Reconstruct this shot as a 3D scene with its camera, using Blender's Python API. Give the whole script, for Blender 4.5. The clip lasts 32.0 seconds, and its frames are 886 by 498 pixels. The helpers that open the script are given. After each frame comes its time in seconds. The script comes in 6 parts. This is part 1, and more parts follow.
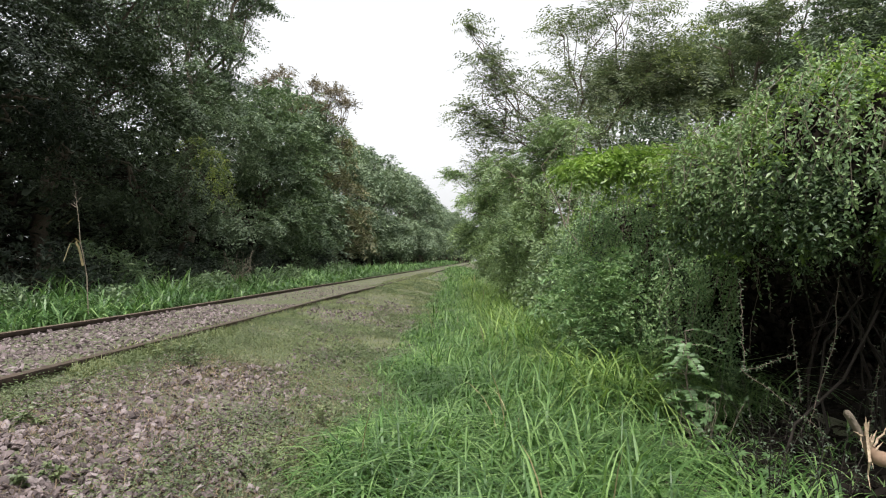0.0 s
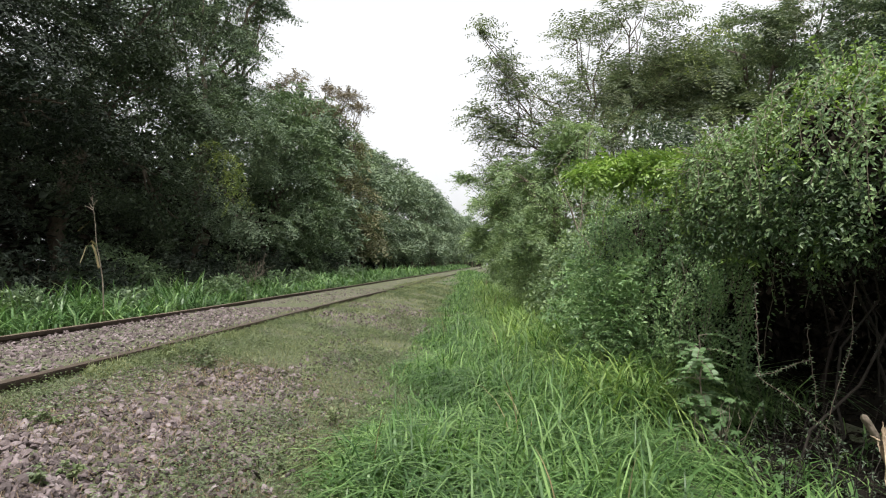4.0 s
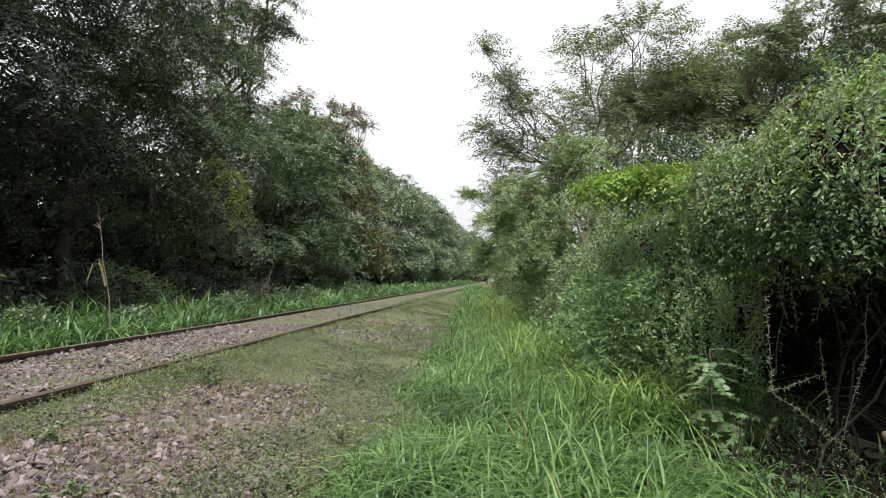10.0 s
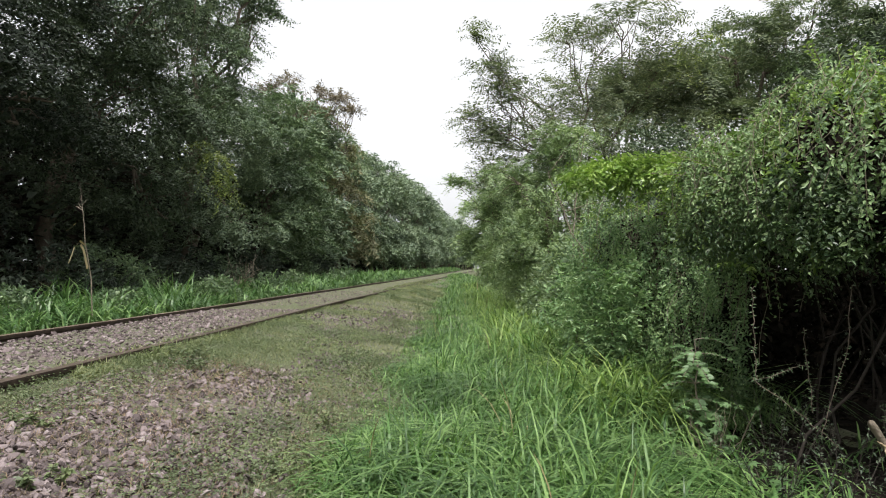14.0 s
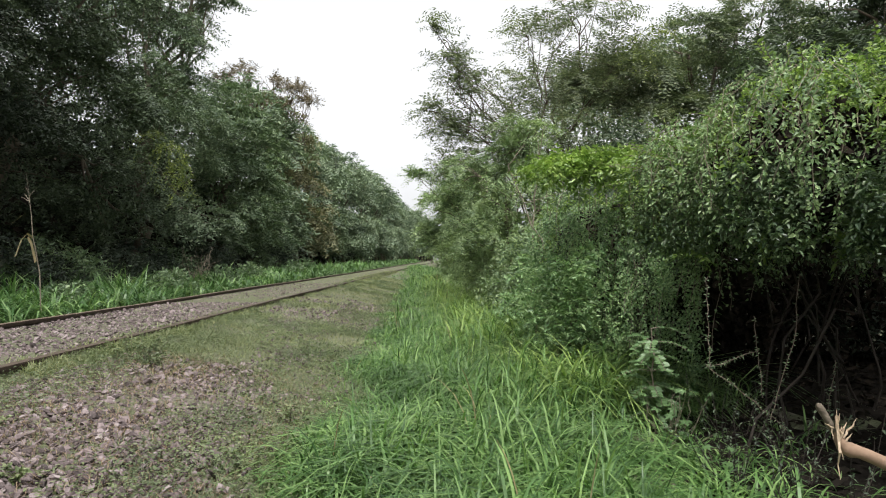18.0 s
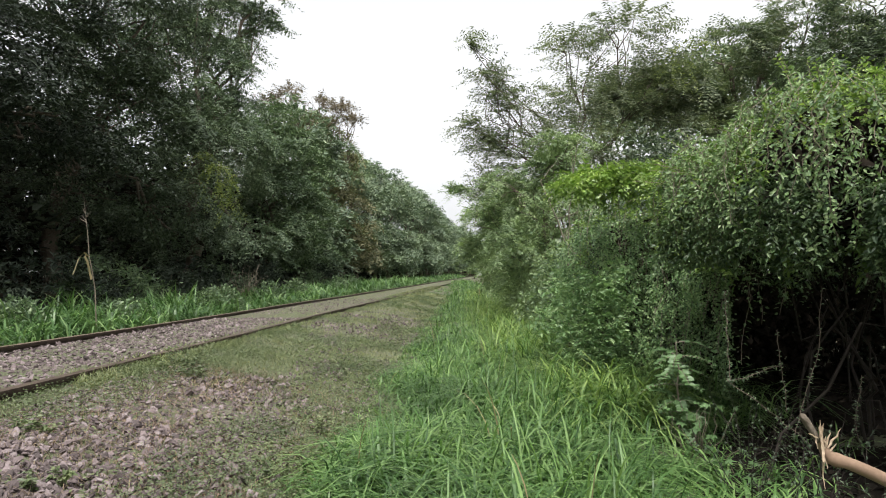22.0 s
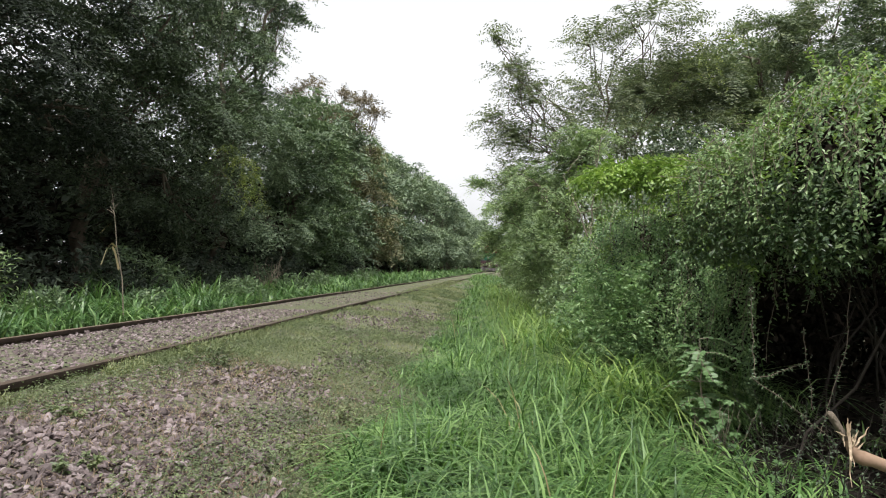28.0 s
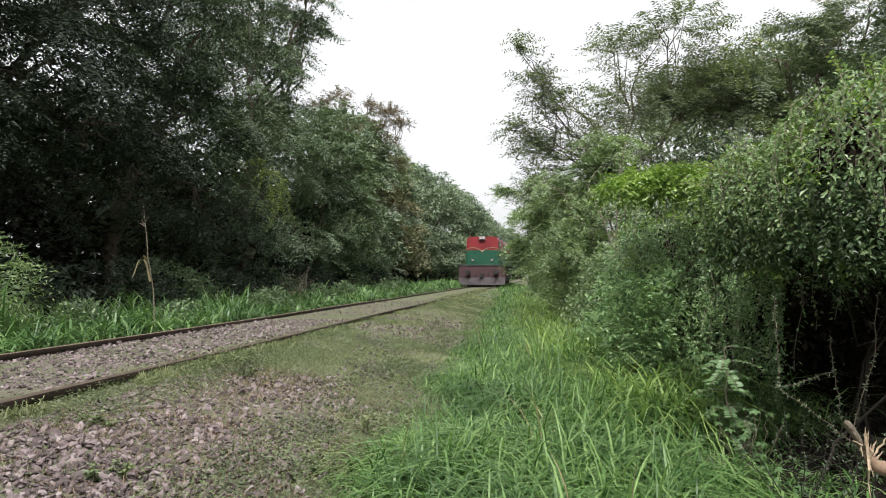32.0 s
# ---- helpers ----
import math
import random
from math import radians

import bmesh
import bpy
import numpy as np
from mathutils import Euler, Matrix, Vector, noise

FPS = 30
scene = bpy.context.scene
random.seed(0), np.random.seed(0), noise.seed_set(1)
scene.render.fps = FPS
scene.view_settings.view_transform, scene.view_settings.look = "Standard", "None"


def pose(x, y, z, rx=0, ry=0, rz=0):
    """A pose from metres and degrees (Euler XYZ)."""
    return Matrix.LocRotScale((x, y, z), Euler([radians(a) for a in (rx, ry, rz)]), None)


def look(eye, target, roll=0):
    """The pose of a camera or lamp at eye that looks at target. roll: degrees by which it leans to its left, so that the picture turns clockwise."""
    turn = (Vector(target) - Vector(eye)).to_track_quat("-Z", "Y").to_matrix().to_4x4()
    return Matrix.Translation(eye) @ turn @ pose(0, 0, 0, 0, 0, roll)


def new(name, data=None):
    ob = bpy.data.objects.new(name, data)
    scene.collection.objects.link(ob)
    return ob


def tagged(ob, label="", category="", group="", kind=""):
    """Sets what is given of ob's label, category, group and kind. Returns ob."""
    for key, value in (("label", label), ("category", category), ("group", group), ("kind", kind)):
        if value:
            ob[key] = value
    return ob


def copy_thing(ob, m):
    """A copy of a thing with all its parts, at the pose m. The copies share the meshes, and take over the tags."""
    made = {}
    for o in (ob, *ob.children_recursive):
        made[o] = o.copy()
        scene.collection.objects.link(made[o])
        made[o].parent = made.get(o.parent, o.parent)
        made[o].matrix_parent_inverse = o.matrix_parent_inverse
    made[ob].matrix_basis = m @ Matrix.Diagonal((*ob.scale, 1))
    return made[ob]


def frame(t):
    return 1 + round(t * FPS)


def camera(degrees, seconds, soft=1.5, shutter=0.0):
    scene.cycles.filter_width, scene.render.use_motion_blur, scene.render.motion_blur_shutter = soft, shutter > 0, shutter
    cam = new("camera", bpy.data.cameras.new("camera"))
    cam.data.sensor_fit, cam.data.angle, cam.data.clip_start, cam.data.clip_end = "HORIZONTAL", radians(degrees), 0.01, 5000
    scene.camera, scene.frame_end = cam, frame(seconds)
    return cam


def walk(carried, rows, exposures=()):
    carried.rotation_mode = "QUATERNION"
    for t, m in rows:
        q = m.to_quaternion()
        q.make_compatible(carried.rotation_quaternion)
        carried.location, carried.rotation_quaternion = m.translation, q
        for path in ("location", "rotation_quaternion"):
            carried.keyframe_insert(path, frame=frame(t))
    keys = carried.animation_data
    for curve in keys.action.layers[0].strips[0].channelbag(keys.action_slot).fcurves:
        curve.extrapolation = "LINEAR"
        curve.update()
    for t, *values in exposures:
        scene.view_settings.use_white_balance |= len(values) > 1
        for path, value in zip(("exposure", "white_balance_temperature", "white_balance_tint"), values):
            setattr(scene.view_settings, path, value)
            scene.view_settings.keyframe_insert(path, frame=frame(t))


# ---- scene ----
cam = camera(67.8, 32.0, soft=1.1)
PATH = [
    (0.0, pose(-0.015, 0.034, 0.662, 91.16, 0.21, 2.38)),
    (0.5, pose(-0.011, 0.035, 0.659, 91.03, 0.30, 2.46)),
    (1.0, pose(-0.009, 0.024, 0.655, 91.30, -0.26, 2.12)),
    (1.5, pose(-0.007, 0.032, 0.660, 91.44, -0.11, 1.94)),
    (2.0, pose(-0.006, 0.029, 0.662, 91.50, -0.11, 2.23)),
    (2.5, pose(-0.004, 0.024, 0.662, 91.78, -0.11, 2.17)),
    (3.0, pose(-0.008, 0.022, 0.658, 91.26, -0.40, 2.40)),
    (3.5, pose(-0.017, 0.021, 0.657, 91.49, -0.25, 3.16)),
    (5.5, pose(-0.028, 0.028, 0.656, 91.54, 0.15, 3.53)),
    (6.0, pose(-0.028, 0.022, 0.654, 91.89, 0.24, 3.12)),
    (6.5, pose(-0.031, 0.024, 0.656, 92.06, 0.38, 3.25)),
    (7.0, pose(-0.034, 0.021, 0.654, 92.03, 0.13, 2.57)),
    (7.5, pose(-0.035, 0.035, 0.658, 92.01, 0.50, 2.53)),
    (8.0, pose(-0.030, 0.030, 0.657, 92.54, 0.12, 2.67)),
    (8.5, pose(-0.030, 0.025, 0.656, 92.58, 0.30, 2.94)),
    (9.0, pose(-0.031, 0.023, 0.658, 92.80, 0.40, 3.29)),
    (9.5, pose(-0.036, 0.040, 0.661, 92.71, 0.31, 3.54)),
    (10.0, pose(-0.036, 0.038, 0.659, 92.85, 0.36, 3.84)),
    (10.5, pose(-0.033, 0.038, 0.654, 92.69, 0.39, 4.09)),
    (11.0, pose(-0.034, 0.039, 0.658, 92.94, 0.28, 4.01)),
    (11.5, pose(-0.034, 0.047, 0.659, 92.70, 0.42, 4.41)),
    (12.0, pose(-0.038, 0.054, 0.663, 92.50, 0.36, 4.50)),
    (12.5, pose(-0.037, 0.048, 0.659, 92.77, 0.34, 4.21)),
    (13.0, pose(-0.037, 0.044, 0.660, 92.68, -0.09, 3.52)),
    (13.5, pose(-0.044, 0.049, 0.657, 92.29, -0.40, 2.92)),
    (14.0, pose(-0.054, 0.051, 0.654, 91.76, -0.38, 2.55)),
    (14.5, pose(-0.059, 0.054, 0.654, 91.74, -0.29, 2.67)),
    (15.0, pose(-0.059, 0.059, 0.650, 91.11, -0.25, 1.35)),
    (15.5, pose(-0.057, 0.059, 0.652, 91.17, -0.08, 0.51)),
    (17.5, pose(-0.072, 0.057, 0.662, 92.10, -0.49, 0.74)),
    (18.0, pose(-0.075, 0.033, 0.656, 91.04, -0.11, -1.00)),
    (18.5, pose(-0.065, 0.007, 0.664, 91.95, 0.22, -0.51)),
    (19.0, pose(-0.008, 0.005, 0.664, 91.37, 0.36, 0.72)),
    (19.5, pose(0.010, -0.025, 0.657, 90.82, 0.22, 1.44)),
    (20.0, pose(0.033, -0.040, 0.666, 91.27, 0.38, 2.18)),
    (20.5, pose(0.052, -0.047, 0.658, 91.46, 0.57, 2.65)),
    (21.0, pose(0.063, -0.067, 0.658, 92.10, 0.42, 2.57)),
    (21.5, pose(0.059, -0.082, 0.656, 92.52, 0.28, 3.06)),
    (22.0, pose(0.054, -0.080, 0.659, 92.36, 0.23, 2.97)),
    (22.5, pose(0.058, -0.090, 0.653, 92.04, 0.57, 3.07)),
    (23.0, pose(0.049, -0.089, 0.658, 92.06, 0.51, 3.81)),
    (23.5, pose(0.048, -0.088, 0.659, 92.14, 0.55, 4.27)),
    (24.0, pose(0.052, -0.087, 0.653, 92.09, 0.31, 3.79)),
    (24.5, pose(0.064, -0.085, 0.647, 91.99, -0.12, 3.11)),
    (25.0, pose(0.053, -0.089, 0.651, 91.74, -0.57, 3.16)),
    (25.5, pose(0.065, -0.087, 0.651, 91.73, -0.31, 3.38)),
    (26.0, pose(0.061, -0.094, 0.650, 92.15, -0.58, 3.54)),
    (26.5, pose(0.060, -0.084, 0.642, 92.26, -0.29, 4.46)),
    (28.5, pose(0.040, -0.101, 0.658, 91.76, -0.43, 4.99)),
    (29.0, pose(0.049, -0.109, 0.657, 91.89, -0.17, 5.88)),
    (29.5, pose(0.046, -0.098, 0.660, 91.77, 0.00, 6.28)),
    (30.0, pose(0.063, -0.110, 0.656, 92.39, 0.02, 6.14)),
    (30.5, pose(0.060, -0.107, 0.660, 92.59, 0.15, 6.37)),
    (31.0, pose(0.059, -0.118, 0.662, 92.83, -0.08, 6.48)),
    (31.5, pose(0.063, -0.114, 0.663, 92.75, 0.12, 7.02)),
    (32.0, pose(0.082, -0.119, 0.661, 92.60, 0.10, 7.11)),
]
walk(cam, PATH)

# ---------------------------------------------------------------- light
EXPOSURE = 1.70
scene.view_settings.exposure = EXPOSURE
world = bpy.data.worlds.new("overcast_sky")
scene.world = world
world.use_nodes = True
wn, wl = world.node_tree.nodes, world.node_tree.links
wn.clear()
sky = wn.new("ShaderNodeTexSky")
sky.sky_type = "NISHITA"
sky.sun_disc = False
sky.sun_elevation, sky.sun_rotation = radians(62), radians(183)
sky.air_density, sky.dust_density, sky.ozone_density = 1.0, 6.0, 1.0
cloud = wn.new("ShaderNodeHueSaturation")
cloud.inputs["Saturation"].default_value = 0.10
back = wn.new("ShaderNodeBackground")
back.inputs["Strength"].default_value = 0.09
wout = wn.new("ShaderNodeOutputWorld")
wl.new(sky.outputs[0], cloud.inputs["Color"])
veil = wn.new("ShaderNodeMix")
veil.data_type = "RGBA"
veil.inputs[0].default_value = 0.6
veil.inputs[7].default_value = (3.9, 3.95, 4.05, 1)
wl.new(cloud.outputs[0], veil.inputs[6])
wl.new(veil.outputs[2], back.inputs["Color"])
wl.new(back.outputs[0], wout.inputs["Surface"])
sun = new("sun", bpy.data.lights.new("sun", "SUN"))
sun.data.energy, sun.data.angle, sun.data.color = 1.5, radians(12), (1.0, 0.98, 0.95)
sun.matrix_world = look((0, 0, 30), (0.6, 12.0, 30 - 22.6))


# ---------------------------------------------------------------- materials
def nodes_of(name):
    m = bpy.data.materials.new(name)
    m.use_nodes = True
    n, l = m.node_tree.nodes, m.node_tree.links
    n.clear()
    out = n.new("ShaderNodeOutputMaterial")
    return m, n, l, out


def ramp(n, stops):
    r = n.new("ShaderNodeValToRGB")
    e = r.color_ramp.elements
    while len(e) < len(stops):
        e.new(0.5)
    for k, (p, c) in enumerate(stops):
        e[k].position = p
        e[k].color = (*c, 1)
    return r


def mixed(n, l, a, b, f, mode="MIX"):
    m = n.new("ShaderNodeMix")
    m.data_type, m.blend_type = "RGBA", mode
    for sock, v in ((m.inputs[0], f), (m.inputs[6], a), (m.inputs[7], b)):
        if isinstance(v, (int, float)):
            sock.default_value = v
        elif isinstance(v, tuple):
            sock.default_value = (*v, 1)
        else:
            l.new(v, sock)
    return m.outputs[2]


def noise_tex(n, l, scale, detail=4, rough=0.6, coord=None):
    t = n.new("ShaderNodeTexNoise")
    t.inputs["Scale"].default_value = scale
    t.inputs["Detail"].default_value = detail
    t.inputs["Roughness"].default_value = rough
    if coord is None:
        g = n.new("ShaderNodeNewGeometry")
        coord = g.outputs["Position"]
    l.new(coord, t.inputs["Vector"])
    return t.outputs["Fac"]


def leaf_mat(name, dark, mid, light, through_light=0.3, rough=0.42, patch=1.3, spec=0.5):
    """Leaves: each one has its own tone, and patches of the plant differ."""
    m, n, l, out = nodes_of(name)
    g = n.new("ShaderNodeNewGeometry")
    r = ramp(n, [(0.0, dark), (0.5, mid), (1.0, light)])
    l.new(g.outputs["Random Per Island"], r.inputs[0])
    f = noise_tex(n, l, patch, 3, 0.6, g.outputs["Position"])
    r2 = ramp(n, [(0.3, (0.6, 0.64, 0.62)), (0.7, (1.3, 1.25, 1.15))])
    l.new(f, r2.inputs[0])
    col = mixed(n, l, r.outputs[0], r2.outputs[0], 1.0, "MULTIPLY")
    p = n.new("ShaderNodeBsdfPrincipled")
    l.new(col, p.inputs["Base Color"])
    p.inputs["Roughness"].default_value = rough
    p.inputs["Specular IOR Level"].default_value = spec
    t = n.new("ShaderNodeBsdfTranslucent")
    col2 = mixed(n, l, col, (1.1, 1.2, 0.75), 1.0, "MULTIPLY")
    l.new(col2, t.inputs["Color"])
    mx = n.new("ShaderNodeMixShader")
    mx.inputs[0].default_value = through_light
    l.new(p.outputs[0], mx.inputs[1])
    l.new(t.outputs[0], mx.inputs[2])
    l.new(mx.outputs[0], out.inputs[0])
    return m


def rough_mat(name, stops, scale=8.0, fine=60.0, rough=0.85, bump=0.4, metal=0.0, random=0.0, dist=0.01, spec=0.3):
    """A weathered surface: colour by noise at two scales, with relief."""
    m, n, l, out = nodes_of(name)
    tc = n.new("ShaderNodeTexCoord")
    a = noise_tex(n, l, scale, 5, 0.65, tc.outputs["Object"])
    b = noise_tex(n, l, fine, 4, 0.7, tc.outputs["Object"])
    r = ramp(n, stops)
    mm = n.new("ShaderNodeMath")
    mm.operation = "MULTIPLY_ADD"
    l.new(b, mm.inputs[0])
    mm.inputs[1].default_value = 0.45
    ad = n.new("ShaderNodeMath")
    ad.operation = "MULTIPLY_ADD"
    l.new(a, ad.inputs[0])
    ad.inputs[1].default_value = 0.9
    ad.inputs[2].default_value = -0.17
    l.new(ad.outputs[0], mm.inputs[2])
    val = mm.outputs[0]
    if random:
        g = n.new("ShaderNodeNewGeometry")
        oi = n.new("ShaderNodeObjectInfo")
        s1 = n.new("ShaderNodeMath")
        s1.operation = "ADD"
        l.new(g.outputs["Random Per Island"], s1.inputs[0])
        l.new(oi.outputs["Random"], s1.inputs[1])
        s2 = n.new("ShaderNodeMath")
        s2.operation = "FRACT"
        l.new(s1.outputs[0], s2.inputs[0])
        s3 = n.new("ShaderNodeMath")
        s3.operation = "MULTIPLY_ADD"
        l.new(s2.outputs[0], s3.inputs[0])
        s3.inputs[1].default_value = random
        l.new(val, s3.inputs[2])
        s4 = n.new("ShaderNodeMath")
        s4.operation = "SUBTRACT"
        l.new(s3.outputs[0], s4.inputs[0])
        s4.inputs[1].default_value = random / 2
        val = s4.outputs[0]
    l.new(val, r.inputs[0])
    p = n.new("ShaderNodeBsdfPrincipled")
    l.new(r.outputs[0], p.inputs["Base Color"])
    p.inputs["Roughness"].default_value = rough
    p.inputs["Metallic"].default_value = metal
    p.inputs["Specular IOR Level"].default_value = spec
    bp = n.new("ShaderNodeBump")
    bp.inputs["Strength"].default_value = bump
    bp.inputs["Distance"].default_value = dist
    l.new(b, bp.inputs["Height"])
    l.new(bp.outputs[0], p.inputs["Normal"])
    l.new(p.outputs[0], out.inputs[0])
    return m


M_GRASS = leaf_mat("green_grass", (0.038, 0.088, 0.028), (0.102, 0.198, 0.062), (0.23, 0.35, 0.135), 0.38, 0.44, 1.1, 0.4)
M_FRINGE = leaf_mat("yellow_green_grass", (0.07, 0.125, 0.035), (0.155, 0.24, 0.068), (0.28, 0.375, 0.13), 0.4, 0.46, 1.1, 0.4)
M_VERGE = leaf_mat("verge_grass", (0.036, 0.085, 0.028), (0.085, 0.172, 0.055), (0.19, 0.29, 0.12), 0.32, 0.42, 0.9)
M_DRY = leaf_mat("short_dry_grass", (0.10, 0.13, 0.056), (0.165, 0.195, 0.09), (0.26, 0.272, 0.15), 0.25, 0.6, 1.5)
M_STRAW = leaf_mat("straw", (0.20, 0.15, 0.08), (0.30, 0.24, 0.14), (0.42, 0.36, 0.22), 0.15, 0.7, 2.0)
M_RUSTY = leaf_mat("reddish_dead_grass", (0.13, 0.085, 0.055), (0.21, 0.145, 0.10), (0.30, 0.225, 0.15), 0.15, 0.7, 1.5)
M_WEED = leaf_mat("low_weed", (0.08, 0.112, 0.052), (0.125, 0.16, 0.076), (0.185, 0.22, 0.115), 0.25, 0.5, 2.0)
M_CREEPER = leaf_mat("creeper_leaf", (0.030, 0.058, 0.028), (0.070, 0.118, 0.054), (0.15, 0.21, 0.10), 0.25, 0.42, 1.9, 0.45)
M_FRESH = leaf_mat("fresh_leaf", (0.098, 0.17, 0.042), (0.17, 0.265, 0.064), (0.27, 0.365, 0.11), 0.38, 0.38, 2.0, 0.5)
M_SAPLING = leaf_mat("sapling_leaf", (0.058, 0.115, 0.046), (0.10, 0.178, 0.074), (0.155, 0.24, 0.11), 0.32, 0.45, 2.0, 0.4)
M_PALE = leaf_mat("pale_strand_leaf", (0.11, 0.185, 0.08), (0.19, 0.285, 0.135), (0.30, 0.39, 0.205), 0.3, 0.42, 2.5, 0.4)
M_SMALL = leaf_mat("small_vine_leaf", (0.095, 0.17, 0.078), (0.185, 0.30, 0.14), (0.32, 0.43, 0.23), 0.34, 0.42, 2.5, 0.4)
M_ACACIA = leaf_mat("feathery_leaf", (0.112, 0.168, 0.088), (0.20, 0.278, 0.145), (0.31, 0.39, 0.21), 0.36, 0.5, 0.9)
M_CANOPY = leaf_mat("canopy_leaf", (0.062, 0.10, 0.056), (0.105, 0.158, 0.086), (0.165, 0.225, 0.125), 0.25, 0.5, 0.6)
# Two darker copies of the canopy leaf: crown shade put into the colour.
M_SHADELEAF = leaf_mat("shaded_canopy_leaf", (0.022, 0.031, 0.024), (0.038, 0.052, 0.038), (0.068, 0.087, 0.063), 0.15, 0.6, 0.5, 0.25)
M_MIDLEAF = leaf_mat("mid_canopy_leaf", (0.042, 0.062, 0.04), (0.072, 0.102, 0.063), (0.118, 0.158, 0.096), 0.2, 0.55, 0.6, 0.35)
# Pale bluish: distance haze and light on crowns put into the colour.
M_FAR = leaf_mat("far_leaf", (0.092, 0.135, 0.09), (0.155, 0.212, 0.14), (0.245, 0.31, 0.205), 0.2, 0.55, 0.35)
M_FEATHER = leaf_mat("grey_green_feathery_leaf", (0.076, 0.108, 0.062), (0.136, 0.172, 0.10), (0.22, 0.255, 0.155), 0.3, 0.5, 0.9)
M_SPARSE = leaf_mat("brownish_feathery_leaf", (0.085, 0.108, 0.066), (0.145, 0.175, 0.108), (0.225, 0.255, 0.165), 0.36, 0.55, 0.9)
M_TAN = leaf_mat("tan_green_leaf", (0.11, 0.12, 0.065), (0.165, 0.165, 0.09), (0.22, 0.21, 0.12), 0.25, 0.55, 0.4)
M_PINK = leaf_mat("rusty_leaf", (0.10, 0.078, 0.062), (0.155, 0.125, 0.098), (0.21, 0.175, 0.135), 0.3, 0.55, 0.6)
M_YELLOW = leaf_mat("yellow_vine_leaf", (0.11, 0.15, 0.042), (0.17, 0.215, 0.06), (0.235, 0.28, 0.08), 0.35, 0.5, 1.5)
# Near-black leaf colour standing in for deep shade under trees and thicket.
M_SHADE = leaf_mat("shade_black_leaf", (0.011, 0.009, 0.008), (0.02, 0.017, 0.014), (0.036, 0.029, 0.024), 0.05, 0.9, 2.0, 0.05)
M_BARK = rough_mat("bark", [(0.25, (0.05, 0.04, 0.03)), (0.6, (0.13, 0.105, 0.08)), (0.85, (0.2, 0.17, 0.13))], 3, 30, 0.9, 0.8, dist=0.02)
# Near-black wood: the hollow's shade put into its stems and twigs.
M_SHADE_WOOD = rough_mat("shade_dark_wood", [(0.2, (0.012, 0.010, 0.008)), (0.8, (0.04, 0.032, 0.025))], 5, 40, 0.9, 0.6)
M_TWIG = rough_mat("pale_twig", [(0.25, (0.11, 0.092, 0.068)), (0.8, (0.25, 0.215, 0.165))], 9, 70, 0.85, 0.4)
M_WOOD = rough_mat("raw_wood", [(0.25, (0.30, 0.215, 0.14)), (0.8, (0.52, 0.41, 0.30))], 14, 90, 0.7, 0.5)
M_STEM = rough_mat("branch_bark", [(0.2, (0.16, 0.10, 0.065)), (0.8, (0.30, 0.205, 0.145))], 12, 80, 0.7, 0.25, dist=0.003)
M_STONE = rough_mat("ballast_stone", [(0.1, (0.05, 0.04, 0.038)), (0.45, (0.118, 0.092, 0.09)), (0.7, (0.185, 0.146, 0.145)), (0.95, (0.27, 0.228, 0.225))], 9, 70, 0.9, 0.5, random=0.75)
M_RUST = rough_mat("rusty_rail_steel", [(0.2, (0.024, 0.017, 0.014)), (0.55, (0.06, 0.042, 0.033)), (0.9, (0.11, 0.078, 0.06))], 5, 90, 0.75, 0.3, 0.3, dist=0.003)
M_RAILTOP = rough_mat("worn_rail_head", [(0.2, (0.12, 0.088, 0.064)), (0.9, (0.25, 0.195, 0.145))], 4, 60, 0.55, 0.15, 0.4, dist=0.002)

M_RAILDULL = rough_mat("dull_rusty_rail_head", [(0.2, (0.05, 0.036, 0.028)), (0.9, (0.12, 0.09, 0.068))], 4, 60, 0.7, 0.25, 0.3, dist=0.002)


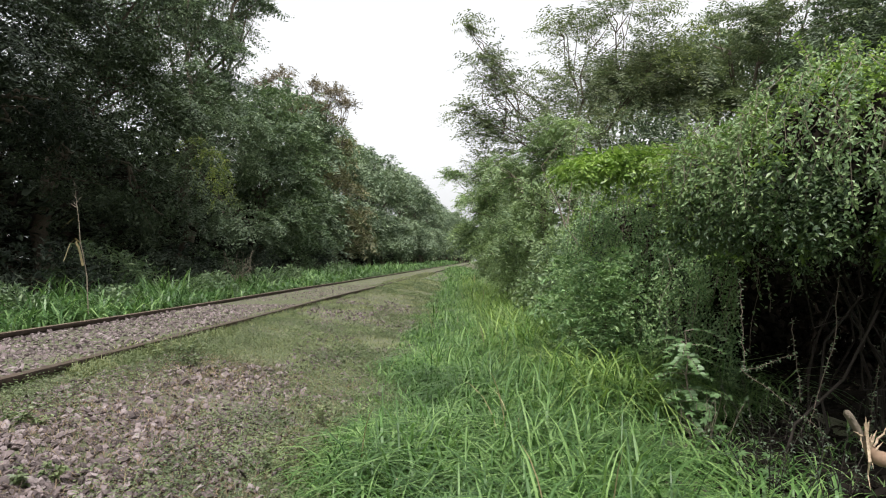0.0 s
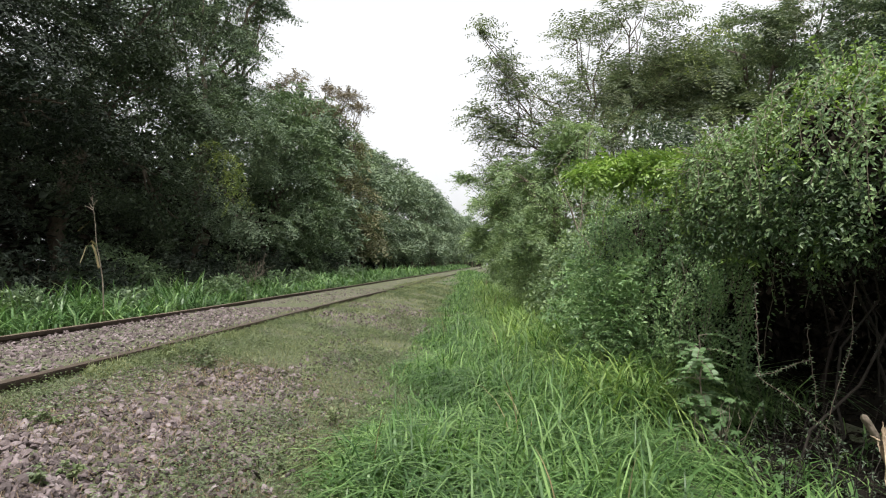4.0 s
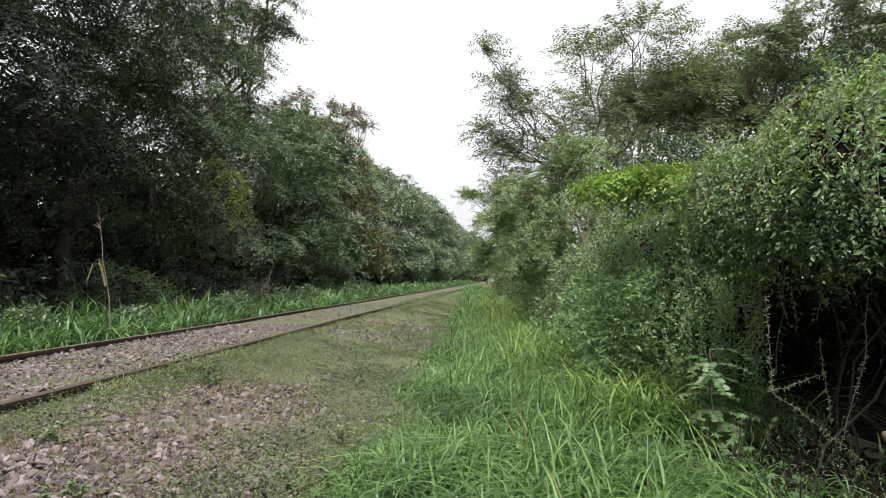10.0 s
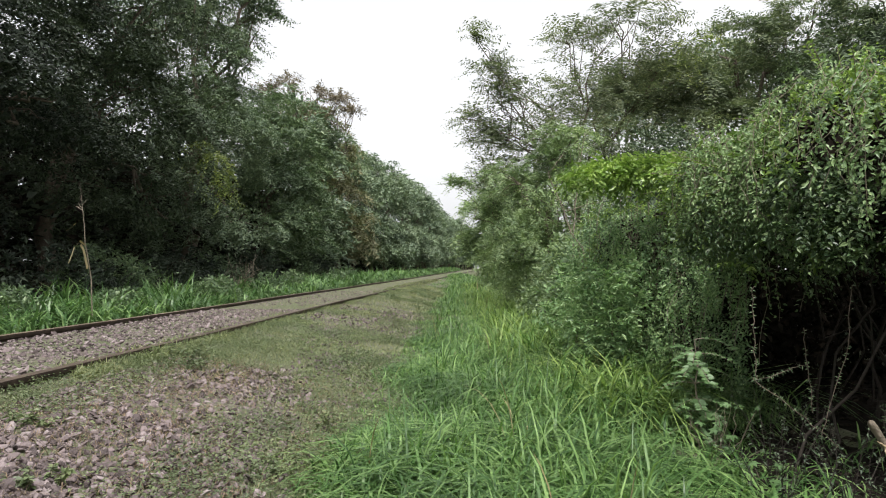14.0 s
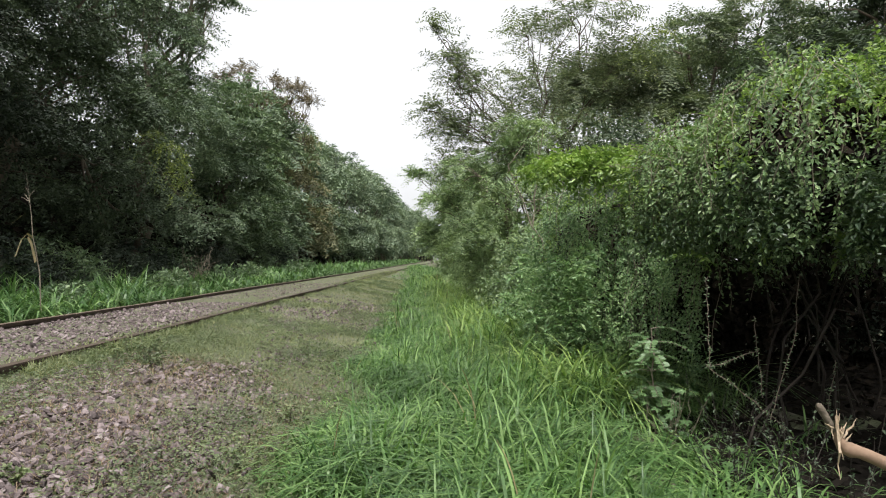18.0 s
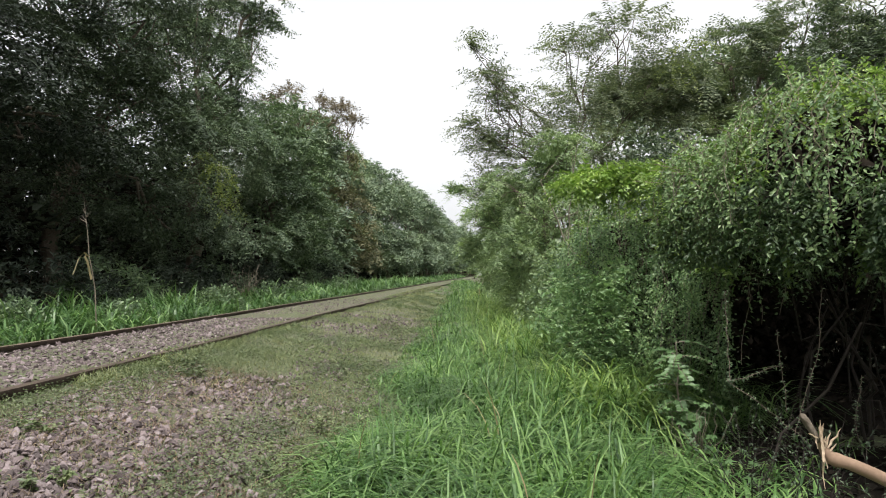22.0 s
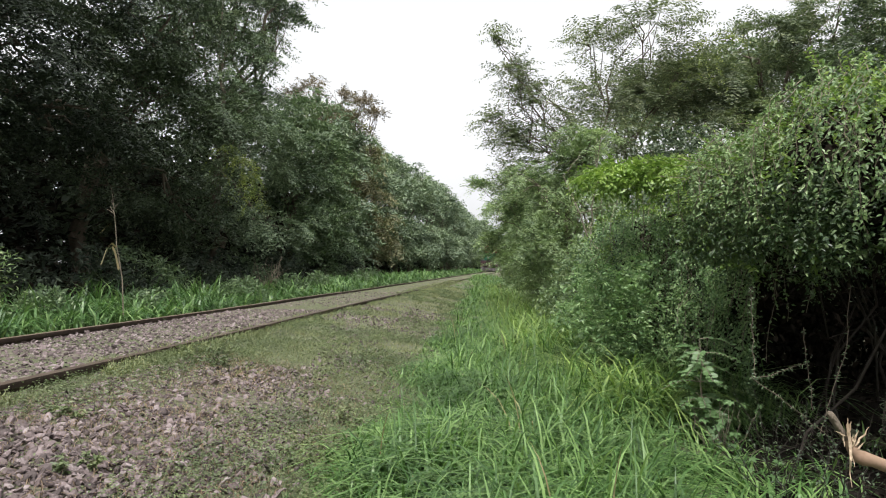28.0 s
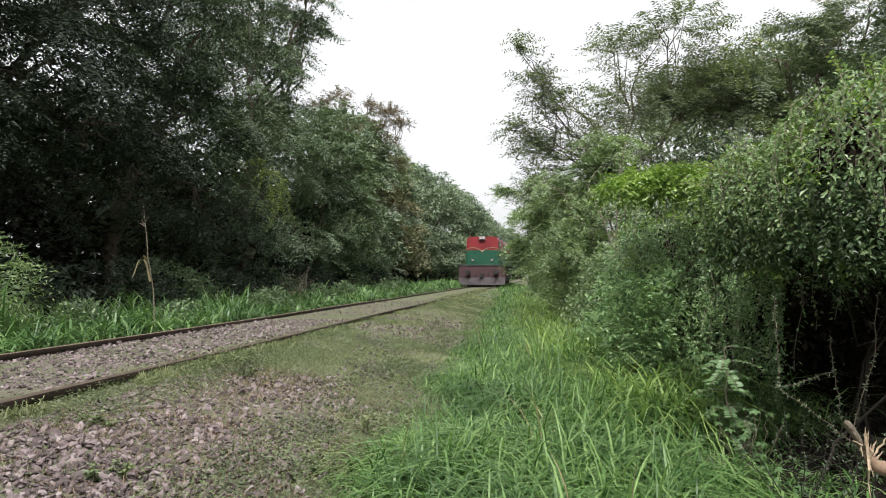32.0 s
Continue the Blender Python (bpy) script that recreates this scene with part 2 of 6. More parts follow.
def ground_mat():
    m, n, l, out = nodes_of("ballast_soil_and_dry_grass")
    g = n.new("ShaderNodeNewGeometry")
    big = noise_tex(n, l, 1.1, 5, 0.65, g.outputs["Position"])
    mid = noise_tex(n, l, 7.0, 5, 0.7, g.outputs["Position"])
    fine = noise_tex(n, l, 55.0, 4, 0.7, g.outputs["Position"])
    soil = ramp(n, [(0.25, (0.065, 0.055, 0.047)), (0.5, (0.14, 0.118, 0.10)), (0.75, (0.24, 0.21, 0.185))])
    l.new(fine, soil.inputs[0])
    vor = n.new("ShaderNodeTexVoronoi")
    vor.inputs["Scale"].default_value = 26.0
    l.new(g.outputs["Position"], vor.inputs["Vector"])
    sep = n.new("ShaderNodeSeparateColor")
    l.new(vor.outputs["Color"], sep.inputs[0])
    tone = ramp(n, [(0.0, (0.10, 0.085, 0.075)), (0.6, (0.20, 0.165, 0.15)), (1.0, (0.33, 0.29, 0.27))])
    l.new(sep.outputs[0], tone.inputs[0])
    rim = ramp(n, [(0.35, (1, 1, 1)), (0.75, (0.35, 0.33, 0.30))])
    l.new(vor.outputs["Distance"], rim.inputs[0])
    pebbles = mixed(n, l, tone.outputs[0], rim.outputs[0], 1.0, "MULTIPLY")
    soil_col = mixed(n, l, soil.outputs[0], pebbles, 0.6)
    grass = ramp(n, [(0.25, (0.046, 0.054, 0.029)), (0.55, (0.112, 0.122, 0.07)), (0.8, (0.19, 0.195, 0.122))])
    l.new(fine, grass.inputs[0])
    where = ramp(n, [(0.34, (0, 0, 0)), (0.54, (1, 1, 1))])
    l.new(mixed(n, l, big, mid, 0.4), where.inputs[0])
    col = mixed(n, l, soil_col, grass.outputs[0], where.outputs[0])
    p = n.new("ShaderNodeBsdfPrincipled")
    l.new(col, p.inputs["Base Color"])
    p.inputs["Roughness"].default_value = 0.95
    p.inputs["Specular IOR Level"].default_value = 0.15
    bp = n.new("ShaderNodeBump")
    bp.inputs["Strength"].default_value = 0.8
    bp.inputs["Distance"].default_value = 0.02
    l.new(fine, bp.inputs["Height"])
    l.new(bp.outputs[0], p.inputs["Normal"])
    l.new(p.outputs[0], out.inputs[0])
    return m


M_GROUND = ground_mat()
# Near-black soil: the shade under the thicket put into its colour.
M_SHADE_SOIL = rough_mat("shade_dark_soil", [(0.2, (0.007, 0.006, 0.005)), (0.8, (0.02, 0.017, 0.014))], 4, 50, 1.0, 0.8, spec=0.03)


# ---------------------------------------------------------------- mesh tools
UP = np.array([0.0, 0.0, 1.0])


def unit(v):
    return v / np.maximum(np.linalg.norm(v, axis=-1, keepdims=True), 1e-9)


def mesh_of(name, verts, faces, mats, which=None, smooth=False):
    """A mesh from an array of points and an array of equal-sided faces."""
    me = bpy.data.meshes.new(name)
    verts = np.asarray(verts, np.float32).reshape(-1, 3)
    faces = np.asarray(faces, np.int32)
    k = faces.shape[1]
    me.vertices.add(len(verts))
    me.vertices.foreach_set("co", verts.ravel())
    me.loops.add(faces.size)
    me.loops.foreach_set("vertex_index", faces.ravel())
    me.polygons.add(len(faces))
    me.polygons.foreach_set("loop_start", np.arange(0, faces.size, k, dtype=np.int32))
    me.polygons.foreach_set("loop_total", np.full(len(faces), k, np.int32))
    for m in mats if isinstance(mats, (list, tuple)) else [mats]:
        me.materials.append(m)
    if which is not None:
        me.polygons.foreach_set("material_index", np.asarray(which, np.int32))
    me.polygons.foreach_set("use_smooth", np.full(len(faces), smooth))
    me.update(calc_edges=True)
    return me


def put(name, me, parent=None, label="", at=None):
    ob = new(name, me)
    if parent is not None:
        ob.parent = parent
    if label:
        ob["label"] = label
    if at is not None:
        ob.matrix_basis = at
    return ob


def part(name, bm, material, parent, label="", at=None, smooth=False):
    me = bpy.data.meshes.new(name)
    bm.to_mesh(me)
    bm.free()
    for m in material if isinstance(material, (list, tuple)) else [material]:
        me.materials.append(m)
    if smooth:
        me.polygons.foreach_set("use_smooth", np.ones(len(me.polygons), bool))
    return put(name, me, parent, label, at)


def thing(name, x, y, z, label, category, group="", kind="", rz=0):
    ob = new(name)
    ob.empty_display_size = 0.2
    ob.matrix_basis = pose(x, y, z, 0, 0, rz)
    return tagged(ob, label, category, group, kind)


def tube(path, radii, sides=7):
    """A tapered tube along a path: its points and quads."""
    path = np.asarray(path, float)
    radii = np.asarray(radii, float)
    d = unit(np.gradient(path, axis=0))
    ref = np.where(np.abs(d[:, 2:3]) > 0.9, np.array([[1.0, 0, 0]]), UP)
    s = unit(np.cross(d, ref))
    for k in range(1, len(s)):
        s[k] = unit(s[k - 1] - d[k] * np.dot(s[k - 1], d[k]))
    u = np.cross(d, s)
    a = np.linspace(0, 2 * np.pi, sides, endpoint=False)
    v = path[:, None] + radii[:, None, None] * (np.cos(a)[None, :, None] * s[:, None] + np.sin(a)[None, :, None] * u[:, None])
    n = len(path)
    i, j = np.meshgrid(np.arange(n - 1), np.arange(sides), indexing="ij")
    q = np.stack([i * sides + j, i * sides + (j + 1) % sides, (i + 1) * sides + (j + 1) % sides, (i + 1) * sides + j], -1).reshape(-1, 4)
    return v.reshape(-1, 3), q


def joined(pieces):
    vs, fs, o = [], [], 0
    for v, f in pieces:
        vs.append(v)
        fs.append(f + o)
        o += len(v)
    return np.concatenate(vs), np.concatenate(fs)


def leaves(rng, base, way, normal, length, width, fold=0.15, droop=0.15):
    """One folded, pointed blade a leaf: base, two shoulders, tip."""
    n = len(base)
    way = unit(way)
    side = unit(np.cross(way, normal))
    nor = np.cross(side, way)
    L = np.broadcast_to(np.asarray(length, float), (n,))[:, None]
    W = np.broadcast_to(np.asarray(width, float), (n,))[:, None]
    mid = base + way * L * 0.42
    lift = nor * W * fold
    tip = base + way * L - UP * L * droop
    v = np.stack([base, mid + side * W / 2 + lift, tip, mid - side * W / 2 + lift], 1)
    f = np.arange(4 * n).reshape(n, 4)
    return v.reshape(-1, 3), f


def broad_leaves(rng, base, way, normal, length, width, fold=0.2, droop=0.12):
    """Rounded leaves of two halves, folded along the midrib."""
    n = len(base)
    way = unit(way)
    side = unit(np.cross(way, normal))
    nor = np.cross(side, way)
    L = np.broadcast_to(np.asarray(length, float), (n,))[:, None]
    W = np.broadcast_to(np.asarray(width, float), (n,))[:, None]
    lift = nor * W * fold
    a, b = base + way * L * 0.25, base + way * L * 0.62 - UP * L * droop * 0.4
    tip = base + way * L - UP * L * droop
    v = np.stack([base, a + side * W * 0.46 + lift, b + side * W * 0.42 + lift, tip, b - side * W * 0.42 + lift, a - side * W * 0.46 + lift], 1)
    f = (np.arange(n) * 6)[:, None, None] + np.array([[0, 1, 2, 3], [0, 3, 4, 5]])[None]
    return v.reshape(-1, 3), f.reshape(-1, 4)


def sprays(rng, P, D, L, n, leaf, width, droop=0.25, lean=0.55, loose=0.35):
    """Twigs at P along D with n leaves in two ranks."""
    N = len(P)
    D = unit(D)
    S = unit(np.cross(D, UP + rng.normal(0, 0.15, (N, 3))))
    U = np.cross(S, D)
    s = np.linspace(0.12, 1.0, n)[None, :, None]
    L3 = np.asarray(L, float).reshape(N, 1, 1)
    pos = P[:, None] + D[:, None] * L3 * s - UP * droop * L3 * s * s
    side = np.where(np.arange(n) % 2 == 0, 1.0, -1.0)[None, :, None]
    way = D[:, None] * lean + side * S[:, None] * 0.9 + rng.normal(0, loose, (N, n, 3)) - UP * 0.05
    nor = U[:, None] + rng.normal(0, loose, (N, n, 3))
    k = N * n
    size = rng.uniform(0.7, 1.25, k)
    return leaves(rng, pos.reshape(k, 3), way.reshape(k, 3), nor.reshape(k, 3), leaf * size, width * size, 0.15, 0.06)


def on_blobs(rng, blobs, n, inner=0.62, low=-0.75):
    """Points near the skins of a group of ellipsoids, with the way outward; those inside a neighbour are left out."""
    c = np.array([b[:3] for b in blobs], float)
    r = np.array([b[3:6] for b in blobs], float)
    area = (r[:, 0] * r[:, 1] + r[:, 0] * r[:, 2] + r[:, 1] * r[:, 2])
    area = np.maximum(area, 0.25) ** 0.75
    k = rng.choice(len(blobs), n, p=area / area.sum())
    d = unit(rng.normal(0, 1, (n, 3)))
    d = d[d[:, 2] > low] if low > -1 else d
    k = k[: len(d)]
    rad = rng.uniform(inner, 1.0, len(d)) ** 0.6
    p = c[k] + d * r[k] * rad[:, None]
    keep = np.ones(len(d), bool)
    for i in range(len(blobs)):
        e = (((p - c[i]) / r[i]) ** 2).sum(1)
        keep &= (e > 0.5) | (k == i)
    w = unit(d / r[k])
    return p[keep], w[keep]


def gapped(rng, p, w, scale, level, off=None):
    """Thins a crown by a coarse field, so that it has hollows and gaps."""
    off = rng.uniform(-50, 50, 3) if off is None else off
    f = np.array([noise.noise(Vector(q * scale + off)) for q in p])
    keep = f > level
    return p[keep], w[keep]


# ---------------------------------------------------------------- the track's line and the lie of the land
def track_x(y):
    y = np.asarray(y, float)
    c = np.clip(y, -60, 100)
    return -3.61 + 4.0e-4 * c * c + 0.08 * np.maximum(y - 100, 0) - 0.048 * np.minimum(y + 60, 0) * 0


def track_z(y):
    y = np.asarray(y, float)
    c = np.clip(y, 0, 100)
    return 7.0e-5 * c * c + 0.004 * np.clip(y - 100, 0, 200)


ACROSS = np.array([-400, -60, -12, -5.0, -3.4, -2.2, -1.5, -1.0, -0.8, 0.8, 1.0, 1.6, 2.3, 3.0, 4.5, 8, 60, 400])
LIE = np.array([0.3, 0.0, -0.25, -0.32, -0.32, -0.27, -0.16, -0.075, -0.05, -0.05, -0.08, -0.15, -0.30, -0.37, -0.40, -0.38, 0.0, 0.3])


def ground_z(x, y):
    x, y = np.asarray(x, float), np.asarray(y, float)
    return np.interp(x - track_x(y), ACROSS, LIE) + track_z(y)


def spread(a, b, near, far, grow=1.12):
    """Grid lines that start near apart at zero and grow."""
    pos, step = [0.0], near
    while pos[-1] < b:
        pos.append(pos[-1] + step)
        step = min(step * grow, far)
    neg, step = [], near
    while not neg or neg[-1] > a:
        neg.append((neg[-1] if neg else 0.0) - step)
        step = min(step * grow, far)
    return np.array(neg[::-1] + pos)


def build_ground():
    xs = spread(-2500, 2500, 0.10, 150, 1.065)
    ys = spread(-300, 3500, 0.13, 150, 1.055)
    X, Y = np.meshgrid(xs + 0.0, ys, indexing="ij")
    X = X + track_x(np.clip(Y, -60, 300)) + 2.0
    Z = ground_z(X, Y)
    near = (np.abs(X) < 9) & (Y < 22) & (Y > -4)
    bump = np.array([noise.noise(Vector((x * 2.2, y * 2.2, 0.3))) * 0.02 + noise.noise(Vector((x * 0.6, y * 0.6, 7.1))) * 0.035 for x, y in zip(X[near], Y[near])])
    fade = np.clip(np.abs(X[near] - track_x(Y[near])) - 0.9, 0.12, 1)
    Z[near] += bump * fade
    i, j = np.meshgrid(np.arange(len(xs) - 1), np.arange(len(ys) - 1), indexing="ij")
    n = len(ys)
    f = np.stack([i * n + j, (i + 1) * n + j, (i + 1) * n + j + 1, i * n + j + 1], -1).reshape(-1, 4)
    ob = put("ground", mesh_of("ground", np.stack([X, Y, Z], -1), f, M_GROUND, smooth=True))
    return tagged(ob, "stony soil with short dry grass beside a railway", "ground", kind="structure")


ground = build_ground()


def rail_mesh(off):
    prof = np.array([(-0.036, 0.0), (0.036, 0.0), (0.037, -0.012), (0.034, -0.034), (0.010, -0.046), (0.008, -0.120), (0.066, -0.140), (0.068, -0.152),
                     (-0.068, -0.152), (-0.066, -0.140), (-0.008, -0.120), (-0.010, -0.046), (-0.034, -0.034), (-0.037, -0.012)])
    ys = np.concatenate([np.arange(-20, 60, 1.0), np.arange(60, 300, 4.0)])
    x0, z0 = track_x(ys) + off, track_z(ys)
    z0 = z0 + 0.006 * np.sin(ys * 0.55 + off) * (ys < 60)
    v = np.stack([x0[:, None] + prof[None, :, 0], np.repeat(ys[:, None], len(prof), 1), z0[:, None] + prof[None, :, 1]], -1)
    n, k = len(ys), len(prof)
    i, j = np.meshgrid(np.arange(n - 1), np.arange(k), indexing="ij")
    f = np.stack([i * k + j, (i + 1) * k + j, (i + 1) * k + (j + 1) % k, i * k + (j + 1) % k], -1).reshape(-1, 4)
    top = (j.ravel() == 0).astype(int)
    return mesh_of("rail", v, f, [M_RUST, M_RAILTOP if off < 0 else M_RAILDULL], top)


track = thing("railway_track", -3.61, 0, 0, "single broad-gauge railway track with rusty rails sunk in ballast", "railway track", kind="structure")
for off in (-0.873, 0.873):
    r = put("rail", rail_mesh(off), track, "rusty steel rail with a worn head")
    r.matrix_parent_inverse = track.matrix_basis.inverted()


# ---------------------------------------------------------------- trees
def bent(rng, a, b, n=7, sway=0.08):
    """A slightly crooked line from a to b."""
    a, b = np.array(a, float), np.array(b, float)
    t = np.linspace(0, 1, n)[:, None]
    p = a + (b - a) * t
    w = rng.normal(0, sway * np.linalg.norm(b - a), (n, 3)) * np.sin(np.pi * t)
    return p + w


def tree(name, rng, x, y, label, blobs, mat, count, leaf, width, length, n_leaf, trunk_r=0.16, gap=-0.25, gap_scale=0.55, droop=0.3, category="tree", group="", trunk=True, lean=0.55, low=-0.75, inner=0.62, flat=0.0, core=0, boughs=0, loose=0.6, squash=0.62, thin=()):
    """A tree with its trunk, its limbs and a crown of leafy twigs. blobs are in metres from the foot."""
    z = float(ground_z(x, y))
    t = thing(name, x, y, z - 0.03, label, category, group)
    top = max(b[2] for b in blobs)
    heart = np.mean([b[:2] for b in blobs], 0)
    if trunk:
        head = np.array([heart[0] * 0.6, heart[1] * 0.6, top * 0.62])
        path = bent(rng, (0, 0, -0.1), head, 8, 0.03)
        rad = np.linspace(trunk_r * 1.15, trunk_r * 0.55, 8)
        rad[0] *= 1.35
        v, f = tube(path, rad, 9)
        put("trunk", mesh_of("trunk", v, f, M_BARK, smooth=True), t, "rough grey-brown trunk")
        for b in blobs:
            k = rng.integers(3, 8)
            start = path[k]
            end = np.array(b[:3]) + rng.normal(0, 0.1, 3) * b[3]
            pts = bent(rng, start, end, 7, 0.06)
            pieces = [tube(pts, np.linspace(trunk_r * 0.5, trunk_r * 0.14, 7) * min(1.0, 0.35 + 0.45 * b[3]), 6)]
            for _ in range(2 if b[3] < 0.5 else 6):
                s = pts[rng.integers(3, 7)]
                e = np.array(b[:3]) + unit(rng.normal(0, 1, 3)) * np.array(b[3:6]) * 0.62
                pieces.append(tube(bent(rng, s, e, 5, 0.07), np.linspace(trunk_r * 0.17, 0.006, 5), 5))
            v, f = joined(pieces)
            put("limb", mesh_of("limb", v, f, M_BARK, smooth=True), t)
    off = rng.uniform(-50, 50, 3)
    if boughs:
        p, w = on_pads(rng, blobs, count, boughs, squash)
    else:
        p, w = on_blobs(rng, blobs, count, inner, low)
        w = w * np.array([1, 1, 1 - flat])
    p, w = thinned(*gapped(rng, p, w, gap_scale, gap, off), thin)
    w = unit(w) + rng.normal(0, 0.3, w.shape)
    L = rng.uniform(0.6, 1.3, len(p)) * length
    v, f = sprays(rng, p - unit(w) * L[:, None] * 0.5, w, L, n_leaf, leaf, width, droop, lean, loose)
    put("crown", mesh_of("crown", v, f, mat), t, "")
    if core:
        p, w = on_blobs(rng, [(*q[:3], q[3] * 0.72, q[4] * 0.72, q[5] * 0.72) for q in blobs], core, 0.25, -1.1)
        p, w = thinned(*gapped(rng, p, w, gap_scale, gap, off), thin)
        v, f = leaves(rng, p, rng.normal(0, 1, p.shape), UP + rng.normal(0, 0.9, p.shape), max(leaf, 0.1) * 1.4, max(leaf, 0.1) * 0.65)
        put("inner_crown", mesh_of("inner_crown", v, f, mat), t, "")
    return t


def thinned(p, w, thin):
    """Opens the crown to the sky, in many small holes, within the given balls."""
    for x, y, z, r, level in thin:
        near = np.linalg.norm((p - np.array([x, y, z])) / r, axis=1) < 1
        f = np.array([noise.noise(Vector(q * 1.5)) for q in p[near]])
        keep = np.ones(len(p), bool)
        keep[near] = f > level
        p, w = p[keep], w[keep]
    return p, w


def on_pads(rng, blobs, n, per, squash=0.5):
    """Points on layered boughs: shallow umbrellas of foliage that stand out round each mass of the crown, rims drooping."""
    cs, ns, rs = [], [], []
    for q in blobs:
        r = np.array(q[3:6], float)
        for _ in range(max(4, int(round(per * min(1.6, (r[0] * r[2]) ** 0.5 / 1.5))))):
            d = unit(rng.normal(0, 1, 3) + np.array([0, 0, 0.25]))
            cs.append(np.array(q[:3]) + d * r * rng.uniform(0.62, 1.0))
            ns.append(unit(UP * 1.1 + d * np.array([0.75, 0.75, 0.2]) + rng.normal(0, 0.12, 3)))
            rs.append(max((r[0] * r[1]) ** 0.5 * rng.uniform(0.2, 0.42), rng.uniform(0.25, 0.45)))
    cs, ns, rs = np.array(cs), np.array(ns), np.array(rs)
    k = rng.choice(len(rs), n, p=rs ** 1.7 / (rs ** 1.7).sum())
    e1 = unit(np.cross(ns, np.array([0.3, 1.0, 0.1])))
    e2 = np.cross(ns, e1)
    az, rho = rng.uniform(0, 2 * np.pi, n), np.sqrt(rng.uniform(0.0, 1, n))
    rim = rs[k] * (1 + 0.3 * np.sin(az * 3 + k))
    way = e1[k] * np.cos(az)[:, None] + e2[k] * np.sin(az)[:, None]
    p = cs[k] + way * (rho * rim)[:, None] - ns[k] * (rs[k] * squash * rho ** 2 * 0.8)[:, None] + rng.normal(0, 1, (n, 3)) * (rs[k] * 0.10)[:, None]
    return p, way + ns[k] * (0.35 - 0.5 * rho)[:, None]


def moved(blobs, dx):
    return [(q[0] + dx, *q[1:]) for q in blobs]


def forest_left():
    rng = np.random.default_rng(11)
    g = "trees along the far side of the track"
    lab = "dense tree with shade-darkened leaves overhanging the track from the far side"
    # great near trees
    tree("tree", rng, -11.7, 6.5, lab, moved([(0.5, 0, 5.2, 2.8, 2.8, 1.8), (1.2, 1.0, 7.8, 2.6, 2.6, 1.7), (-1.5, -0.5, 7.5, 2.6, 2.6, 1.6), (1.0, -1.8, 3.6, 1.9, 1.9, 1.3), (1.0, 1.5, 3.7, 2.4, 2.6, 0.6)], 1.3), M_SHADELEAF, 4600, 0.085, 0.034, 0.9, 19, 0.2, -0.5, 0.6, group=g, core=9000, boughs=15, droop=0.1, loose=0.3, lean=0.4, squash=0.3)
    tree("tree", rng, -11.5, 11.5, lab, moved([(0.6, 0, 5.1, 2.7, 2.9, 1.6), (1.3, 0.6, 7.8, 2.6, 2.7, 1.8), (-1.6, 0.2, 8.0, 2.6, 2.6, 1.8), (0.3, 0.5, 10.5, 2.4, 2.4, 1.5), (2.0, -0.6, 3.9, 1.2, 1.6, 0.8), (-1.5, 0.5, 3.2, 2.2, 2.2, 1.4), (1.2, 0.3, 3.6, 2.2, 2.6, 0.6)], 1.5), M_SHADELEAF, 5800, 0.095, 0.041, 0.9, 17, 0.22, -0.6, 0.6, group=g, core=12000, thin=((4.0, 0, 4.6, 1.5, -0.04),), boughs=15, droop=0.1, loose=0.3, lean=0.4, squash=0.3)
    tree("tree", rng, -11.5, 17.0, lab, moved([(0.9, 0, 4.9, 2.6, 2.9, 1.7), (1.1, 0.3, 7.8, 2.6, 2.9, 2.0), (0.2, -0.3, 10.8, 2.6, 2.6, 1.8), (-2, 0.3, 8.6, 2.4, 2.6, 2.0), (1.7, 0.5, 2.6, 1.2, 2.0, 1.2), (-1.0, 0.5, 2.6, 2.2, 2.2, 1.6), (0.8, 0, 6.3, 1.5, 2.0, 0.9)], 1.4), M_MIDLEAF, 5800, 0.10, 0.042, 0.9, 16, 0.22, -0.7, 0.7, group=g, core=11000, thin=((-0.3, 0, 6.9, 1.9, 0.0), (-1.6, 0, 8.0, 1.4, -0.1)), boughs=15, droop=0.1, loose=0.3, lean=0.4, squash=0.3)
    tree("tree", rng, -10.2, 23.0, "tall tree with a ragged dark green crown above the track", [(0.9, 0, 5.0, 2.1, 2.6, 1.7), (0.9, 0.2, 8.0, 1.5, 2.0, 1.2), (0.9, 0.6, 10.4, 1.7, 1.9, 1.1), (-1.6, 0.3, 9.6, 2.1, 2.3, 1.9), (0.5, 0, 12.6, 1.9, 1.9, 1.2), (-1.2, 0, 6.6, 1.8, 2.0, 1.4), (1.9, 0, 2.3, 1.2, 2.4, 1.3), (2.2, 1.0, 10.6, 1.0, 1.2, 0.6), (2.3, 0.5, 11.9, 1.2, 1.3, 0.8), (1.5, 0.2, 9.2, 0.9, 1.1, 0.6), (0.8, 0, 7.2, 1.1, 1.4, 0.9), (1.9, 0.3, 5.9, 1.1, 1.4, 0.8)], M_FAR, 5200, 0.13, 0.05, 0.9, 13, 0.22, -0.55, 0.5, group=g, core=5500, boughs=15, droop=0.1, loose=0.3, lean=0.4, squash=0.3)
    tree("tree", rng, -9.8, 29.5, "rounded dark green tree beside the track", [(1.0, 0, 3.6, 2.5, 3.0, 2.4), (0.7, 0.3, 6.95, 2.3, 2.8, 1.8), (-1.5, 0, 6.9, 2, 2, 1.6), (1.9, 0.4, 5.4, 1.4, 1.8, 1.1), (1.9, 0, 2.5, 1.4, 2.6, 1.1)], M_CANOPY, 3600, 0.17, 0.066, 0.95, 14, 0.2, -0.26, 0.5, group=g, core=3500, boughs=15, droop=0.1, loose=0.3, lean=0.4, squash=0.3)
